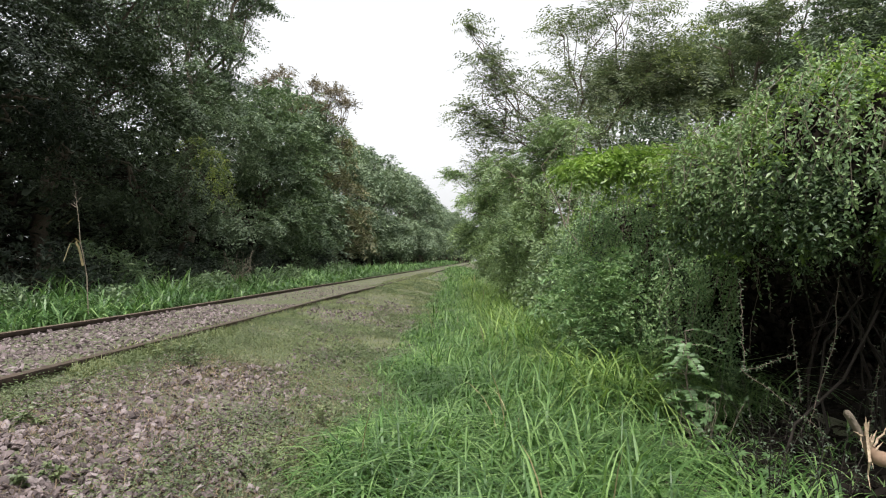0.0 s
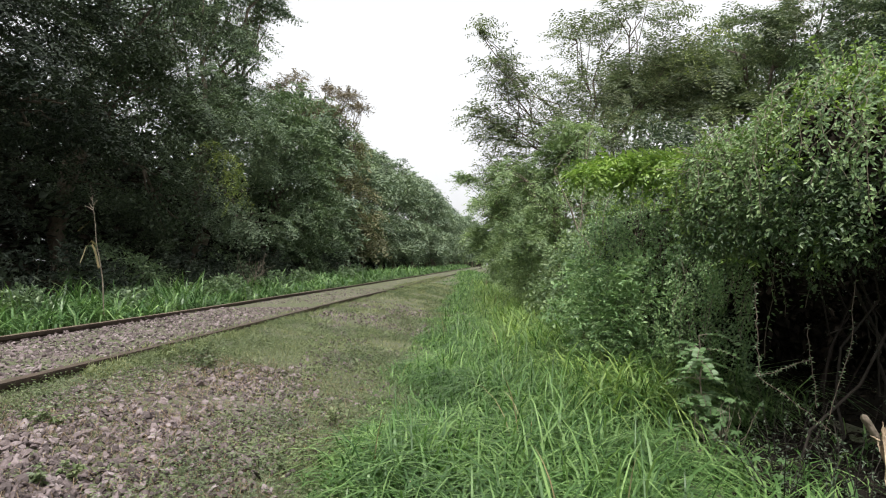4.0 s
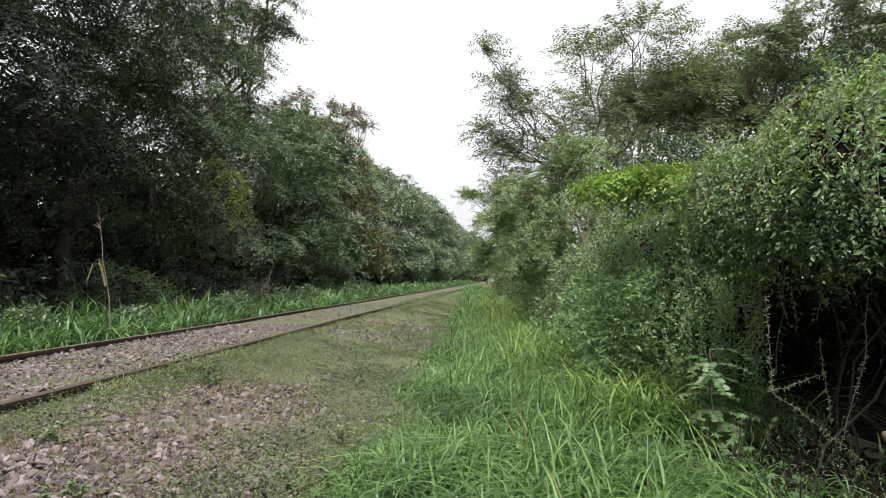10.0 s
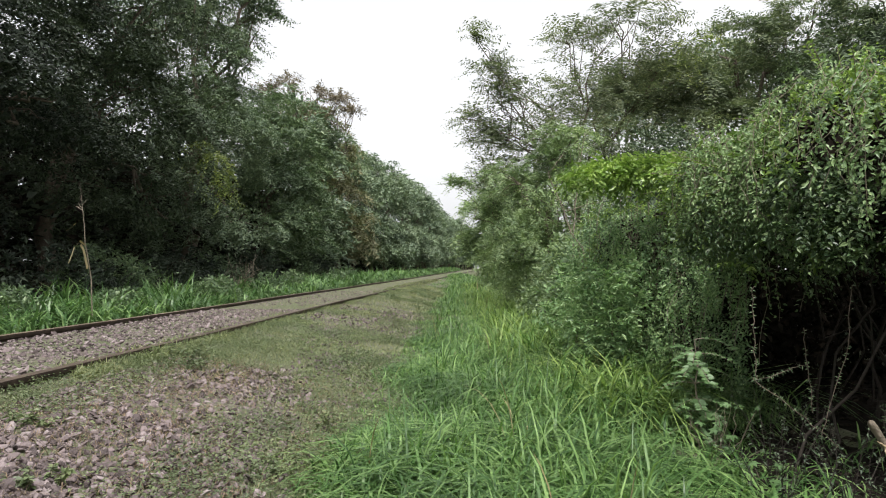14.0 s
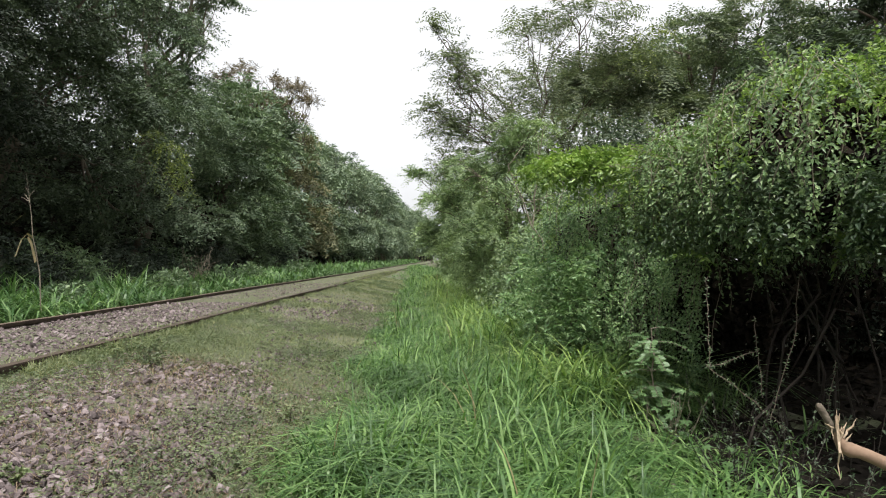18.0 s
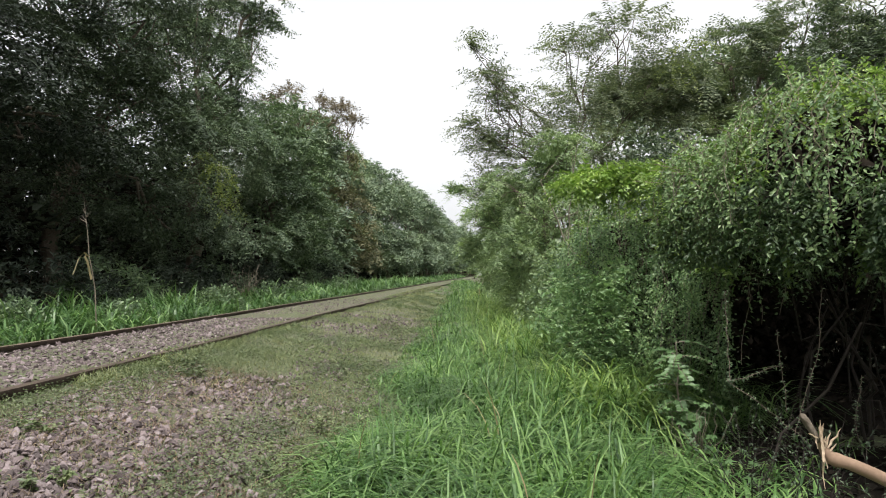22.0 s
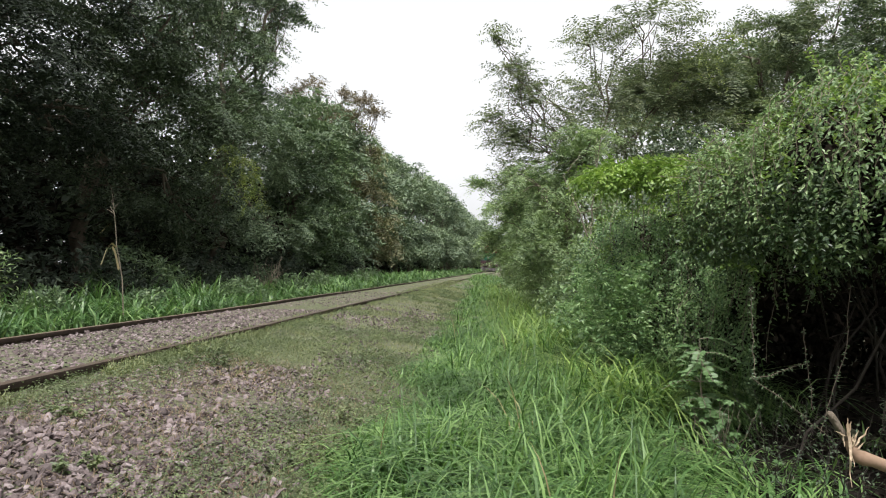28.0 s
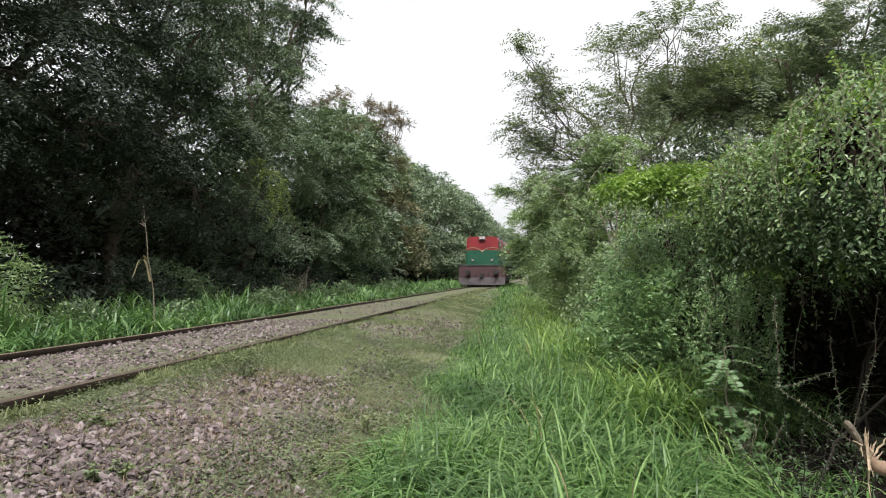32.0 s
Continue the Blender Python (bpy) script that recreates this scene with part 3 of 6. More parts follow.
    tree("tree", rng, -9.4, 37.0, "thin tree with a sparse rust-tinged crown", [(-1.1, 0, 11.6, 0.9, 0.9, 0.3), (0.2, 0, 11.0, 1.0, 0.9, 0.3), (1.7, 0, 10.6, 0.9, 0.9, 0.25), (2.5, -0.3, 9.8, 0.6, 0.6, 0.2), (-2.4, 0, 11.0, 0.9, 0.9, 0.5), (0.8, 0, 9.6, 0.9, 0.8, 0.4), (-0.8, 0, 10.1, 1.3, 1.0, 0.6)], M_PINK, 800, 0.15, 0.055, 0.7, 13, 0.2, -0.3, 0.8, group=g, flat=0.6, droop=0.1, loose=0.35, inner=0.2)
    # the row that runs on into the distance
    models = []
    for k in range(4):
        hi = (2.6, 3.0, 1.8, 2.3)[k]
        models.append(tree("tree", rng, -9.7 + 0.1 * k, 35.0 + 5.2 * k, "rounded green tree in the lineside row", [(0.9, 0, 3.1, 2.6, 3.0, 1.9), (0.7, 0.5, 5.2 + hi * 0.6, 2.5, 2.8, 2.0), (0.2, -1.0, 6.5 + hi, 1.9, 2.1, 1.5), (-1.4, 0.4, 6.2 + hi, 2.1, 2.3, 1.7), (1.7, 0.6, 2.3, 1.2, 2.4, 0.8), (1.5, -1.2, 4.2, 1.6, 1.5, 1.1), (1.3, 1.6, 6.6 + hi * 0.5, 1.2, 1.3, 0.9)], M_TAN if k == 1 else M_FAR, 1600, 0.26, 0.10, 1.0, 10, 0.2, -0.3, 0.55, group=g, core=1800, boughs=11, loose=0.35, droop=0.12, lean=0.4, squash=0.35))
    y = 56.0
    while y < 175:
        m = models[(0, 2, 3)[rng.integers(0, 3)]]
        x = float(track_x(y)) - 5.9 + rng.uniform(-0.6, 0.6)
        s = rng.uniform(0.95, 1.1) - 0.0012 * (y - 56)
        c = copy_thing(m, pose(x, y, float(ground_z(x, y)), 0, 0, rng.uniform(-35, 35)))
        c.scale = (s, s, s)
        y += rng.uniform(5.0, 6.5)
    # shrubs under them
    gs = "shrubs under the far trees"
    for k in range(14):
        y = 6.9 + k * 2.4 + rng.uniform(-0.4, 0.4)
        x = -7.7 + rng.uniform(-0.5, 0.3) - 0.02 * y
        h = rng.uniform(0.6, 1.15) + 0.03 * y
        tree("shrub", rng, x, y, "green feathery shrub in the shade of the trees", [(0, 0, h * 0.6, 0.9, 1.1, h * 0.5), (0.4, 0.6, h * 0.45, 0.7, 0.8, h * 0.4)], M_SHADELEAF if k % 3 else M_CANOPY, 260, 0.13, 0.045, 0.6, 13, 0.02, -0.3, category="shrub", group=gs, flat=0.4)
    for x, y, h in ((-5.5, 13.6, 0.75), (-5.9, 10.6, 0.6), (-5.7, 17.5, 0.8), (-6.0, 21.0, 0.9), (-5.6, 25.5, 0.9), (-6.3, 8.6, 0.7), (-6.1, 30.0, 1.0)):
        tree("verge_weed", rng, x + float(track_x(y)) + 3.61, y, "leafy dark green weed standing in the verge grass", [(0, 0, h * 0.55, 0.35, 0.4, h * 0.45), (0.1, 0.3, h * 0.4, 0.3, 0.35, h * 0.35)], M_CANOPY, 170, 0.08, 0.04, 0.3, 12, 0.015, -0.4, category="weed", group="weeds in the verge")
    # yellowish creeper hanging from the boughs
    tree("hanging_creeper", rng, -6.4, 15.8, "yellow-green creeper hanging from the dark boughs", [(-0.3, 0, 4.0, 0.35, 0.35, 0.16), (0.1, 0, 3.7, 0.34, 0.3, 0.2), (0.42, -0.1, 3.05, 0.13, 0.2, 0.5), (0.12, 0.1, 3.2, 0.12, 0.15, 0.3)], M_YELLOW, 95, 0.065, 0.03, 0.55, 18, trunk=False, category="creeper", droop=1.0, gap=-0.4)


def forest_right():
    rng = np.random.default_rng(23)
    g = "trees beside the grass strip"
    # tall thin feathery tree
    tree("feathery_tree", rng, 2.7, 14.0, "tall thin tree with a sparse feathery crown", [(-0.7, 0, 5.9, 0.7, 0.8, 0.4), (0.5, 0, 6.3, 1.1, 1.1, 0.5), (-0.1, 0, 4.8, 1.5, 1.3, 0.6), (-2.0, 0, 4.7, 0.6, 0.6, 0.4), (-2.7, 0, 6.05, 0.28, 0.3, 0.25), (-2.4, 0, 5.4, 0.5, 0.45, 0.35), (-2.2, 0, 4.95, 0.5, 0.5, 0.3), (-2.8, 0, 4.3, 0.35, 0.4, 0.25), (1.2, 0.3, 5.2, 1.3, 1.3, 0.7), (-0.6, -0.2, 3.8, 1.5, 1.1, 0.7), (-2.3, 0.2, 3.9, 0.7, 0.7, 0.4), (-1.6, 0.2, 3.2, 1.1, 0.9, 0.7), (-2.45, 0.2, 3.1, 0.5, 0.6, 0.4), (0.5, 0.3, 3.3, 1.2, 1.0, 0.8)], M_SPARSE, 3500, 0.09, 0.027, 0.6, 18, 0.085, -0.3, 1.1, group=g, flat=0.75, droop=0.12, lean=0.2, loose=0.25, inner=0.2)
    tree("feathery_shrub", rng, 1.38, 12.0, "light green feathery young tree with drooping sprays", [(0, 0, 2.3, 1.0, 1.1, 1.2), (-0.25, 0, 1.45, 0.9, 1.0, 0.9), (0.2, 0, 3.2, 0.7, 0.7, 0.6), (-0.75, 0, 2.7, 0.5, 0.5, 0.35)], M_ACACIA, 2000, 0.065, 0.022, 0.5, 20, 0.06, -0.34, 1.3, group=g, core=900, loose=0.25, lean=0.25, boughs=30, squash=0.4, droop=0.2)
    tree("feathery_shrub", rng, 1.4, 18.5, "light green feathery young tree with drooping sprays", [(0, 0, 2.0, 1.2, 1.3, 1.4), (-0.4, 0.4, 1.2, 1.1, 1.2, 1.1), (0.2, 0, 3.2, 0.9, 0.9, 0.8), (-0.9, 0, 2.9, 0.5, 0.6, 0.35), (-1.9, 0, 3.55, 0.4, 0.3, 0.12)], M_ACACIA, 1900, 0.085, 0.029, 0.6, 18, 0.06, -0.3, 1.1, group=g, core=700, loose=0.25, lean=0.25, boughs=26, squash=0.4, droop=0.2)
    tree("feathery_shrub", rng, 1.0, 27.0, "bushy green young tree at the edge of the grass", [(0, 0, 2.4, 1.6, 1.8, 1.8), (0, 0.5, 1.3, 1.6, 1.8, 1.3), (-0.6, 0, 3.6, 1.0, 1.2, 0.8)], M_ACACIA, 1700, 0.13, 0.045, 0.7, 15, 0.08, -0.4, group=g, core=1000, boughs=22, squash=0.4, droop=0.2, loose=0.3, lean=0.3)
    for k, y in enumerate((36, 43, 50, 58, 67, 76, 86, 97, 108)):
        x = float(track_x(y)) + 5.6 + 0.3 * (k % 2)
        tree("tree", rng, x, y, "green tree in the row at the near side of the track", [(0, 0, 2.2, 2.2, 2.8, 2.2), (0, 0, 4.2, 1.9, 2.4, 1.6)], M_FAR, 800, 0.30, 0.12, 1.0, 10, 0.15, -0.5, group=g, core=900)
    # canopy trees behind the thicket
    tree("canopy_tree", rng, 5.4, 15.0, "broad tree with layered green canopy", [(-1.2, 0, 5.3, 1.7, 1.6, 0.8), (0.6, 0, 6.0, 2.0, 1.7, 0.9), (2.2, 0, 6.7, 1.8, 1.6, 0.9), (3.0, -0.3, 5.6, 1.6, 1.5, 0.9), (-0.4, 0, 4.0, 2.3, 1.7, 0.9), (1.8, 0, 4.4, 1.9, 1.7, 1.1), (-1.8, -0.5, 2.9, 1.6, 1.4, 0.9), (0.4, -0.4, 2.6, 1.8, 1.4, 1.0)], M_FEATHER, 4600, 0.10, 0.032, 0.75, 20, 0.16, -0.4, 0.8, group=g, core=3000, boughs=13, droop=0.12, lean=0.2, loose=0.2, squash=0.35)
    tree("canopy_tree", rng, 8.2, 12.0, "dark tree with layered green canopy and gaps", [(-0.8, 0, 5.6, 2.0, 1.8, 0.8), (0.8, 0, 4.2, 2.2, 1.9, 1.1), (-1.6, 0, 3.7, 1.6, 1.6, 0.9), (1.5, 0, 6.2, 2.0, 1.9, 0.9), (-1.0, 0, 2.4, 1.8, 1.5, 1.0), (-1.5, 0.2, 5.0, 1.5, 1.5, 0.8)], M_MIDLEAF, 3900, 0.11, 0.038, 0.75, 18, 0.16, -0.32, 0.7, group=g, core=1200, boughs=10, droop=0.12, lean=0.2, loose=0.22, squash=0.35)
    tree("canopy_tree", rng, 7.2, 20.0, "broad green tree behind the thicket", [(0, 0, 6.2, 2.8, 2.6, 1.9), (-2.4, 0, 5.4, 2.2, 2.2, 1.6), (0, 0, 3, 3.2, 2.5, 2.0), (3.2, 0, 5.6, 2.4, 2.4, 2.0)], M_FAR, 3000, 0.16, 0.055, 0.9, 13, 0.18, -0.35, 0.6, group=g, core=2500, boughs=10, squash=0.4)
    tree("hanging_creeper", rng, 4.4, 13.2, "yellow-green creeper strands hanging from the canopy", [(0, 0, 5.6, 0.6, 0.5, 0.3), (0.2, -0.1, 5.0, 0.4, 0.35, 0.7), (-0.35, -0.1, 5.2, 0.25, 0.3, 0.5)], M_YELLOW, 150, 0.06, 0.026, 0.6, 16, trunk=False, category="creeper", droop=1.0, gap=-0.3)
    # shrubs between the feathery trees and the thicket
    gs = "shrubs at the edge of the grass"
    # The last two stand out of view, added to keep light off the hollow.
    for x, y, h, mat in ((1.75, 8.6, 1.8, M_CANOPY), (1.6, 10.2, 1.6, M_ACACIA), (2.6, 9.4, 3.0, M_MIDLEAF), (3.9, 8.6, 3.0, M_SHADELEAF), (1.62, 7.5, 1.4, M_SMALL), (5.2, 7.6, 2.7, M_SHADELEAF), (2.9, 12.0, 2.8, M_CANOPY), (1.5, 15.0, 1.8, M_ACACIA), (1.45, 22.0, 1.9, M_ACACIA), (4.3, 6.9, 2.4, M_SHADELEAF), (5.4, 5.2, 2.4, M_SHADELEAF), (5.6, 3.6, 2.4, M_SHADELEAF)):
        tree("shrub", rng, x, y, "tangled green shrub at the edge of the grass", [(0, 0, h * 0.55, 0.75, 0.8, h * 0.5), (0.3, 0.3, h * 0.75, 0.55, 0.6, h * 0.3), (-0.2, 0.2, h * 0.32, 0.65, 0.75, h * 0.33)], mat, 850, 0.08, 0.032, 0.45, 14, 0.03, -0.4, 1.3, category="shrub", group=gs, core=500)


forest_left()
forest_right()


# ---------------------------------------------------------------- woods behind the front row
def woods():
    rng = np.random.default_rng(5)
    v, f = [], []
    P, D = [], []
    for k in range(34):
        y = -1 + k * 2.6 + rng.uniform(-1, 1)
        x = -13.5 + rng.uniform(-1.2, 0.8)
        h = rng.uniform(3.6, 4.8)
        p, w = on_blobs(rng, [(x, y, h * 0.5 - 0.3, 2.2, 2.4, h * 0.55), (x - 2.2, y + 1, h * 0.6, 2.2, 2.4, h * 0.6), (x + 2.3, y + 0.5, 1.1, 1.6, 1.7, 1.3)], 290, 0.5, -0.8)
        P.append(p)
        D.append(w + rng.normal(0, 0.4, w.shape))
    P, D = np.concatenate(P), np.concatenate(D)
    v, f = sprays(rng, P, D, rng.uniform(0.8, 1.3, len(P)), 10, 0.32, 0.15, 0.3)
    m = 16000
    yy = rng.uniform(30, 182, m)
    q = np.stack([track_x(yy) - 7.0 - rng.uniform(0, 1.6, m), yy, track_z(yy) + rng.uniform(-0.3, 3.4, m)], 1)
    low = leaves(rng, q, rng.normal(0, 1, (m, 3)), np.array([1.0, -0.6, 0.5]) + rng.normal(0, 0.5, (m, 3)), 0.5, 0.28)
    # Leaf slab added overhead to keep sky light off the undergrowth.
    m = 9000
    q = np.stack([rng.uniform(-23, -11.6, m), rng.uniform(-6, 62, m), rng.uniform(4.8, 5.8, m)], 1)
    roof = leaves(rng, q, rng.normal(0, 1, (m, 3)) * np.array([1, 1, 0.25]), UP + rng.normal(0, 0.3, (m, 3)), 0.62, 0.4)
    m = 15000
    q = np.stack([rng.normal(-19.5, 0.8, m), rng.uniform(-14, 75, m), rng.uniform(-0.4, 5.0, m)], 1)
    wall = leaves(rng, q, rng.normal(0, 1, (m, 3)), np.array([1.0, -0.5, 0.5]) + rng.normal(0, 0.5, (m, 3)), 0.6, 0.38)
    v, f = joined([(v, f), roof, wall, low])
    # Half the leaves go near-black, to paint in the shade under the trees.
    ob = put("undergrowth", mesh_of("undergrowth", v, f, [M_SHADELEAF, M_SHADE], (rng.uniform(0, 1, len(f)) < 0.5).astype(int)))
    tagged(ob, "undergrowth of the far trees, with their deep shade put into its colour", "undergrowth", kind="stuff")


woods()


# ---------------------------------------------------------------- thicket of creepers beside the camera
# The last two masses lie out of view, added to shade the hollow.
THICKET = [(1.5, 6.5, 0.62, 0.5, 0.6, 0.70), (1.95, 6.2, 0.72, 0.7, 0.6, 0.70), (2.3, 5.3, 0.88, 0.7, 0.7, 0.72), (1.98, 3.62, 1.15, 0.50, 0.60, 0.52), (2.52, 3.3, 1.19, 0.64, 0.62, 0.52), (3.25, 2.6, 1.18, 0.8, 0.8, 0.55), (3.9, 5.2, 1.2, 1.2, 1.0, 0.75), (3.0, 6.2, 0.85, 1.1, 0.9, 0.8), (1.66, 4.2, 1.06, 0.36, 0.45, 0.42), (2.45, 2.75, 1.12, 0.62, 0.5, 0.42), (2.75, 4.5, 1.15, 0.8, 0.75, 0.66), (3.1, 1.5, 1.2, 0.8, 0.8, 0.55), (2.7, 0.5, 1.25, 0.7, 0.7, 0.5)]


def shoots(rng, P, D, L, n, leaf, width, droop=0.3, loose=0.35):
    """Leafy shoots at P along D: n rounded leaves in two ranks, smaller to the tip."""
    N = len(P)
    D = unit(D)
    S = unit(np.cross(D, UP + rng.normal(0, 0.2, (N, 3))))
    U = np.cross(S, D)
    s = np.linspace(0.05, 1.0, n)[None, :, None]
    L3 = np.asarray(L, float).reshape(N, 1, 1)
    pos = P[:, None] + D[:, None] * L3 * s - UP * droop * L3 * s * s
    side = np.where(np.arange(n) % 2 == 0, 1.0, -1.0)[None, :, None]
    way = D[:, None] * 0.55 + side * S[:, None] * 0.8 + rng.normal(0, loose, (N, n, 3)) - UP * 0.2
    nor = U[:, None] * np.sign(U[:, None, 2:3] + 1e-6) + UP * 0.3 + rng.normal(0, loose, (N, n, 3))
    k = N * n
    size = (rng.uniform(0.65, 1.15, (N, n)) * (1.1 - 0.45 * s[:, :, 0] ** 2)).ravel() * np.repeat(np.broadcast_to(np.asarray(leaf, float), (N,)), n)
    return broad_leaves(rng, pos.reshape(k, 3), way.reshape(k, 3), nor.reshape(k, 3), size, size * width)


def build_thicket():
    rng = np.random.default_rng(31)
    t = thing("creeper_thicket", 2.6, 5.0, float(ground_z(2.6, 5.0)), "thicket smothered in glossy green creeper leaves with a dark hollow beneath", "thicket")
    inv = t.matrix_basis.inverted()

    def add(name, me, label=""):
        ob = put(name, me, t, label)
        ob.matrix_parent_inverse = inv
        return ob

    # mantle: boughs of leafy shoots that stand out from one another, with hollows between
    c, w = on_blobs(rng, THICKET, 3900, 0.86, -0.95)
    keep = ((c[:, 2] > 0.74 + 0.07 * np.sin(c[:, 0] * 7)) | (c[:, 0] / c[:, 1] < 0.36)) & (w[:, 1] < 0.5) & (c[:, 1] < 7.0)
    deep = np.array([noise.noise(Vector(q * 4.2)) for q in c])
    keep &= deep > -0.12
    c, w, deep = c[keep], w[keep], deep[keep]
    c = c + w * (np.clip(deep, -0.3, 0.5) * 0.45 + rng.uniform(-0.1, 0.07, len(c)) - 0.03)[:, None]
    patch = np.array([noise.noise(Vector(q * 2.2 + np.array([7.0, 1.0, 3.0]))) for q in c])
    per = 9
    ci = np.repeat(np.arange(len(c)), per)
    n = len(ci)
    fan = rng.normal(0, 1, (n, 3))
    fan -= w[ci] * np.sum(fan * w[ci], 1)[:, None]
    grow = unit(fan) * 0.9 + w[ci] * rng.uniform(0.0, 0.7, (n, 1)) + UP * rng.uniform(-0.4, 0.6, (n, 1))
    root = c[ci] + unit(fan) * rng.uniform(0.0, 0.06, (n, 1))
    leaf = np.repeat(rng.uniform(0.02, 0.043, len(c)) * np.where(patch > 0.1, 1.1, 0.9), per)
    v, f = shoots(rng, root, grow, rng.uniform(0.06, 0.2, n), 8, leaf, 0.5, 0.22, 0.5)
    # Brighter leaf on upward shoots: young growth, with top light painted in.
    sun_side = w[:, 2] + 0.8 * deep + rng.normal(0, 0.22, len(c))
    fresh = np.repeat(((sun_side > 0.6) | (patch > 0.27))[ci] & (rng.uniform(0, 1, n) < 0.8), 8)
    for name, sel, mat, lab in (("leaf_mantle", ~fresh, M_CREEPER, ""), ("young_leaves", fresh, M_FRESH, "young creeper leaves on top, brightened as if lit from above")):
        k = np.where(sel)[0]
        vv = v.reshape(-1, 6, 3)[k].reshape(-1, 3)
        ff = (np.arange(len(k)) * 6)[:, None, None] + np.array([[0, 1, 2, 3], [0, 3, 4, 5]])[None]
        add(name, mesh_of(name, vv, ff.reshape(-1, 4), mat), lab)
    # light tangle of herbs before the far end of the curtain
    m = 700
    a = rng.uniform(0, 1, m)
    p = np.stack([0.80 + 0.40 * a + rng.normal(0, 0.07, m), 5.72 - 0.55 * a + rng.normal(0, 0.1, m), rng.uniform(-0.3, 0.72, m) - 0.25 * rng.uniform(0, 1, m) * (1 - a)], 1)
    v, f = shoots(rng, p, np.stack([rng.normal(-0.2, 0.6, m), rng.normal(-0.3, 0.5, m), rng.uniform(0.1, 1.2, m)], 1), rng.uniform(0.1, 0.26, m), 8, rng.uniform(0.035, 0.062, m), 0.36, 0.3, 0.4)
    add("herb_tangle", mesh_of("herb_tangle", v, f, M_SMALL), "light green herbs at the foot of the curtain")
    # skirt of hanging shoots along the mouth of the hollow
    m = 2600
    e = np.array([THICKET[k] for k in (3, 4, 8, 9, 5)])[rng.choice(5, m, p=[0.3, 0.25, 0.2, 0.15, 0.1])]
    az = rng.normal(-2.15, 0.6, m)
    out = np.stack([np.cos(az), np.sin(az), np.zeros(m)], 1)
    p = e[:, :3] + out * e[:, 3:6] * rng.uniform(0.86, 1.04, (m, 1))
    p[:, 2] = rng.uniform(0.80, 1.14, m) + 0.05 * np.sin(p[:, 0] * 9)
    hollow = np.array([noise.noise(Vector(q * 4.2)) for q in p]) > -0.12
    p, out = p[hollow], out[hollow]
    v, f = shoots(rng, p, out * 0.7 - UP * 0.4 + rng.normal(0, 0.45, p.shape), rng.uniform(0.08, 0.2, len(p)), 8, rng.uniform(0.03, 0.046, len(p)), 0.5)
    add("leaf_skirt", mesh_of("leaf_skirt", v, f, M_CREEPER))
    # flat shelf of young leaves that juts out over the curtain
    m = 620
    k = rng.integers(0, 4, m)
    ctr = np.array([(0.98, 5.5, 1.41), (1.27, 5.35, 1.42), (1.55, 5.25, 1.43), (1.82, 5.15, 1.37)])[k]
    d = unit(rng.normal(0, 1, (m, 3)) + np.array([-0.1, -0.3, 0.5]))
    p = ctr + d * np.array([0.27, 0.34, 0.09]) * rng.uniform(0.6, 1.05, (m, 1))
    v, f = shoots(rng, p, d * np.array([1, 1, 0.4]) + rng.normal(0, 0.4, (m, 3)), rng.uniform(0.08, 0.22, m), 8, rng.uniform(0.04, 0.07, m), 0.5, 0.35)
    add("leaf_shelf", mesh_of("leaf_shelf", v, f, M_FRESH), "bright shelf of young creeper leaves")
    # dense leaf mass that closes the hollow's back, blackened in place of shade
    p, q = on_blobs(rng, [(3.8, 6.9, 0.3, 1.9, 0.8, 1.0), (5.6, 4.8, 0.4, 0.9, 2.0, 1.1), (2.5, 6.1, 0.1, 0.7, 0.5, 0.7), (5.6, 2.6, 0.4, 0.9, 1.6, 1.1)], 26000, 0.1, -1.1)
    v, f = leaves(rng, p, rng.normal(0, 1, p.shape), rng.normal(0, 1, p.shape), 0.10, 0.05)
    add("inner_tangle", mesh_of("inner_tangle", v, f, M_SHADE), "leaf tangle at the back of the hollow, blackened for its shade")
    # near-black leaves and stems inside, their colour standing for the hollow's shade
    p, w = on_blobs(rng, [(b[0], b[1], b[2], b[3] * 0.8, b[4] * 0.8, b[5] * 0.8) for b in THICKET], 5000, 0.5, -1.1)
    # Added roof layer of leaves that keeps light out of the hollow.
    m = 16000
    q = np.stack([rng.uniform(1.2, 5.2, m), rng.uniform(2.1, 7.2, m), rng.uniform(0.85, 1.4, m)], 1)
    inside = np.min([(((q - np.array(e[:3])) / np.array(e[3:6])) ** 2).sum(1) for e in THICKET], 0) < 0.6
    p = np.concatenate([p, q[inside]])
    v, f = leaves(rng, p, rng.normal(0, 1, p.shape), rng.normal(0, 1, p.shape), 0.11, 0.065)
    add("dead_leaves", mesh_of("dead_leaves", v, f, M_SHADE), "near-black inner leaves that carry the shade of the thicket")
    for k in range(16):
        b = THICKET[(3, 4, 6, 10)[rng.integers(0, 4)]]
        foot = np.array([b[0] + rng.uniform(-0.5, 0.7), b[1] + rng.uniform(-0.2, 0.7), 0])
        foot[2] = float(ground_z(foot[0], foot[1])) - 0.05
        head = np.array(b[:3]) + rng.normal(0, 0.3, 3)
        v, f = tube(bent(rng, foot, head, 8, 0.05), np.linspace(rng.uniform(0.006, 0.014), 0.004, 8), 6)
        add("stem", mesh_of("stem", v, f, M_SHADE_WOOD, smooth=True))
    # Near-black floor leaves put the hollow's shade onto the ground.
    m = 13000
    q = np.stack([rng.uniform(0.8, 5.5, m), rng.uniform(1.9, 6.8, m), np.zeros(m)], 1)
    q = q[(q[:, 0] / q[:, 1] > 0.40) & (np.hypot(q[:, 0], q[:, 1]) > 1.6)]
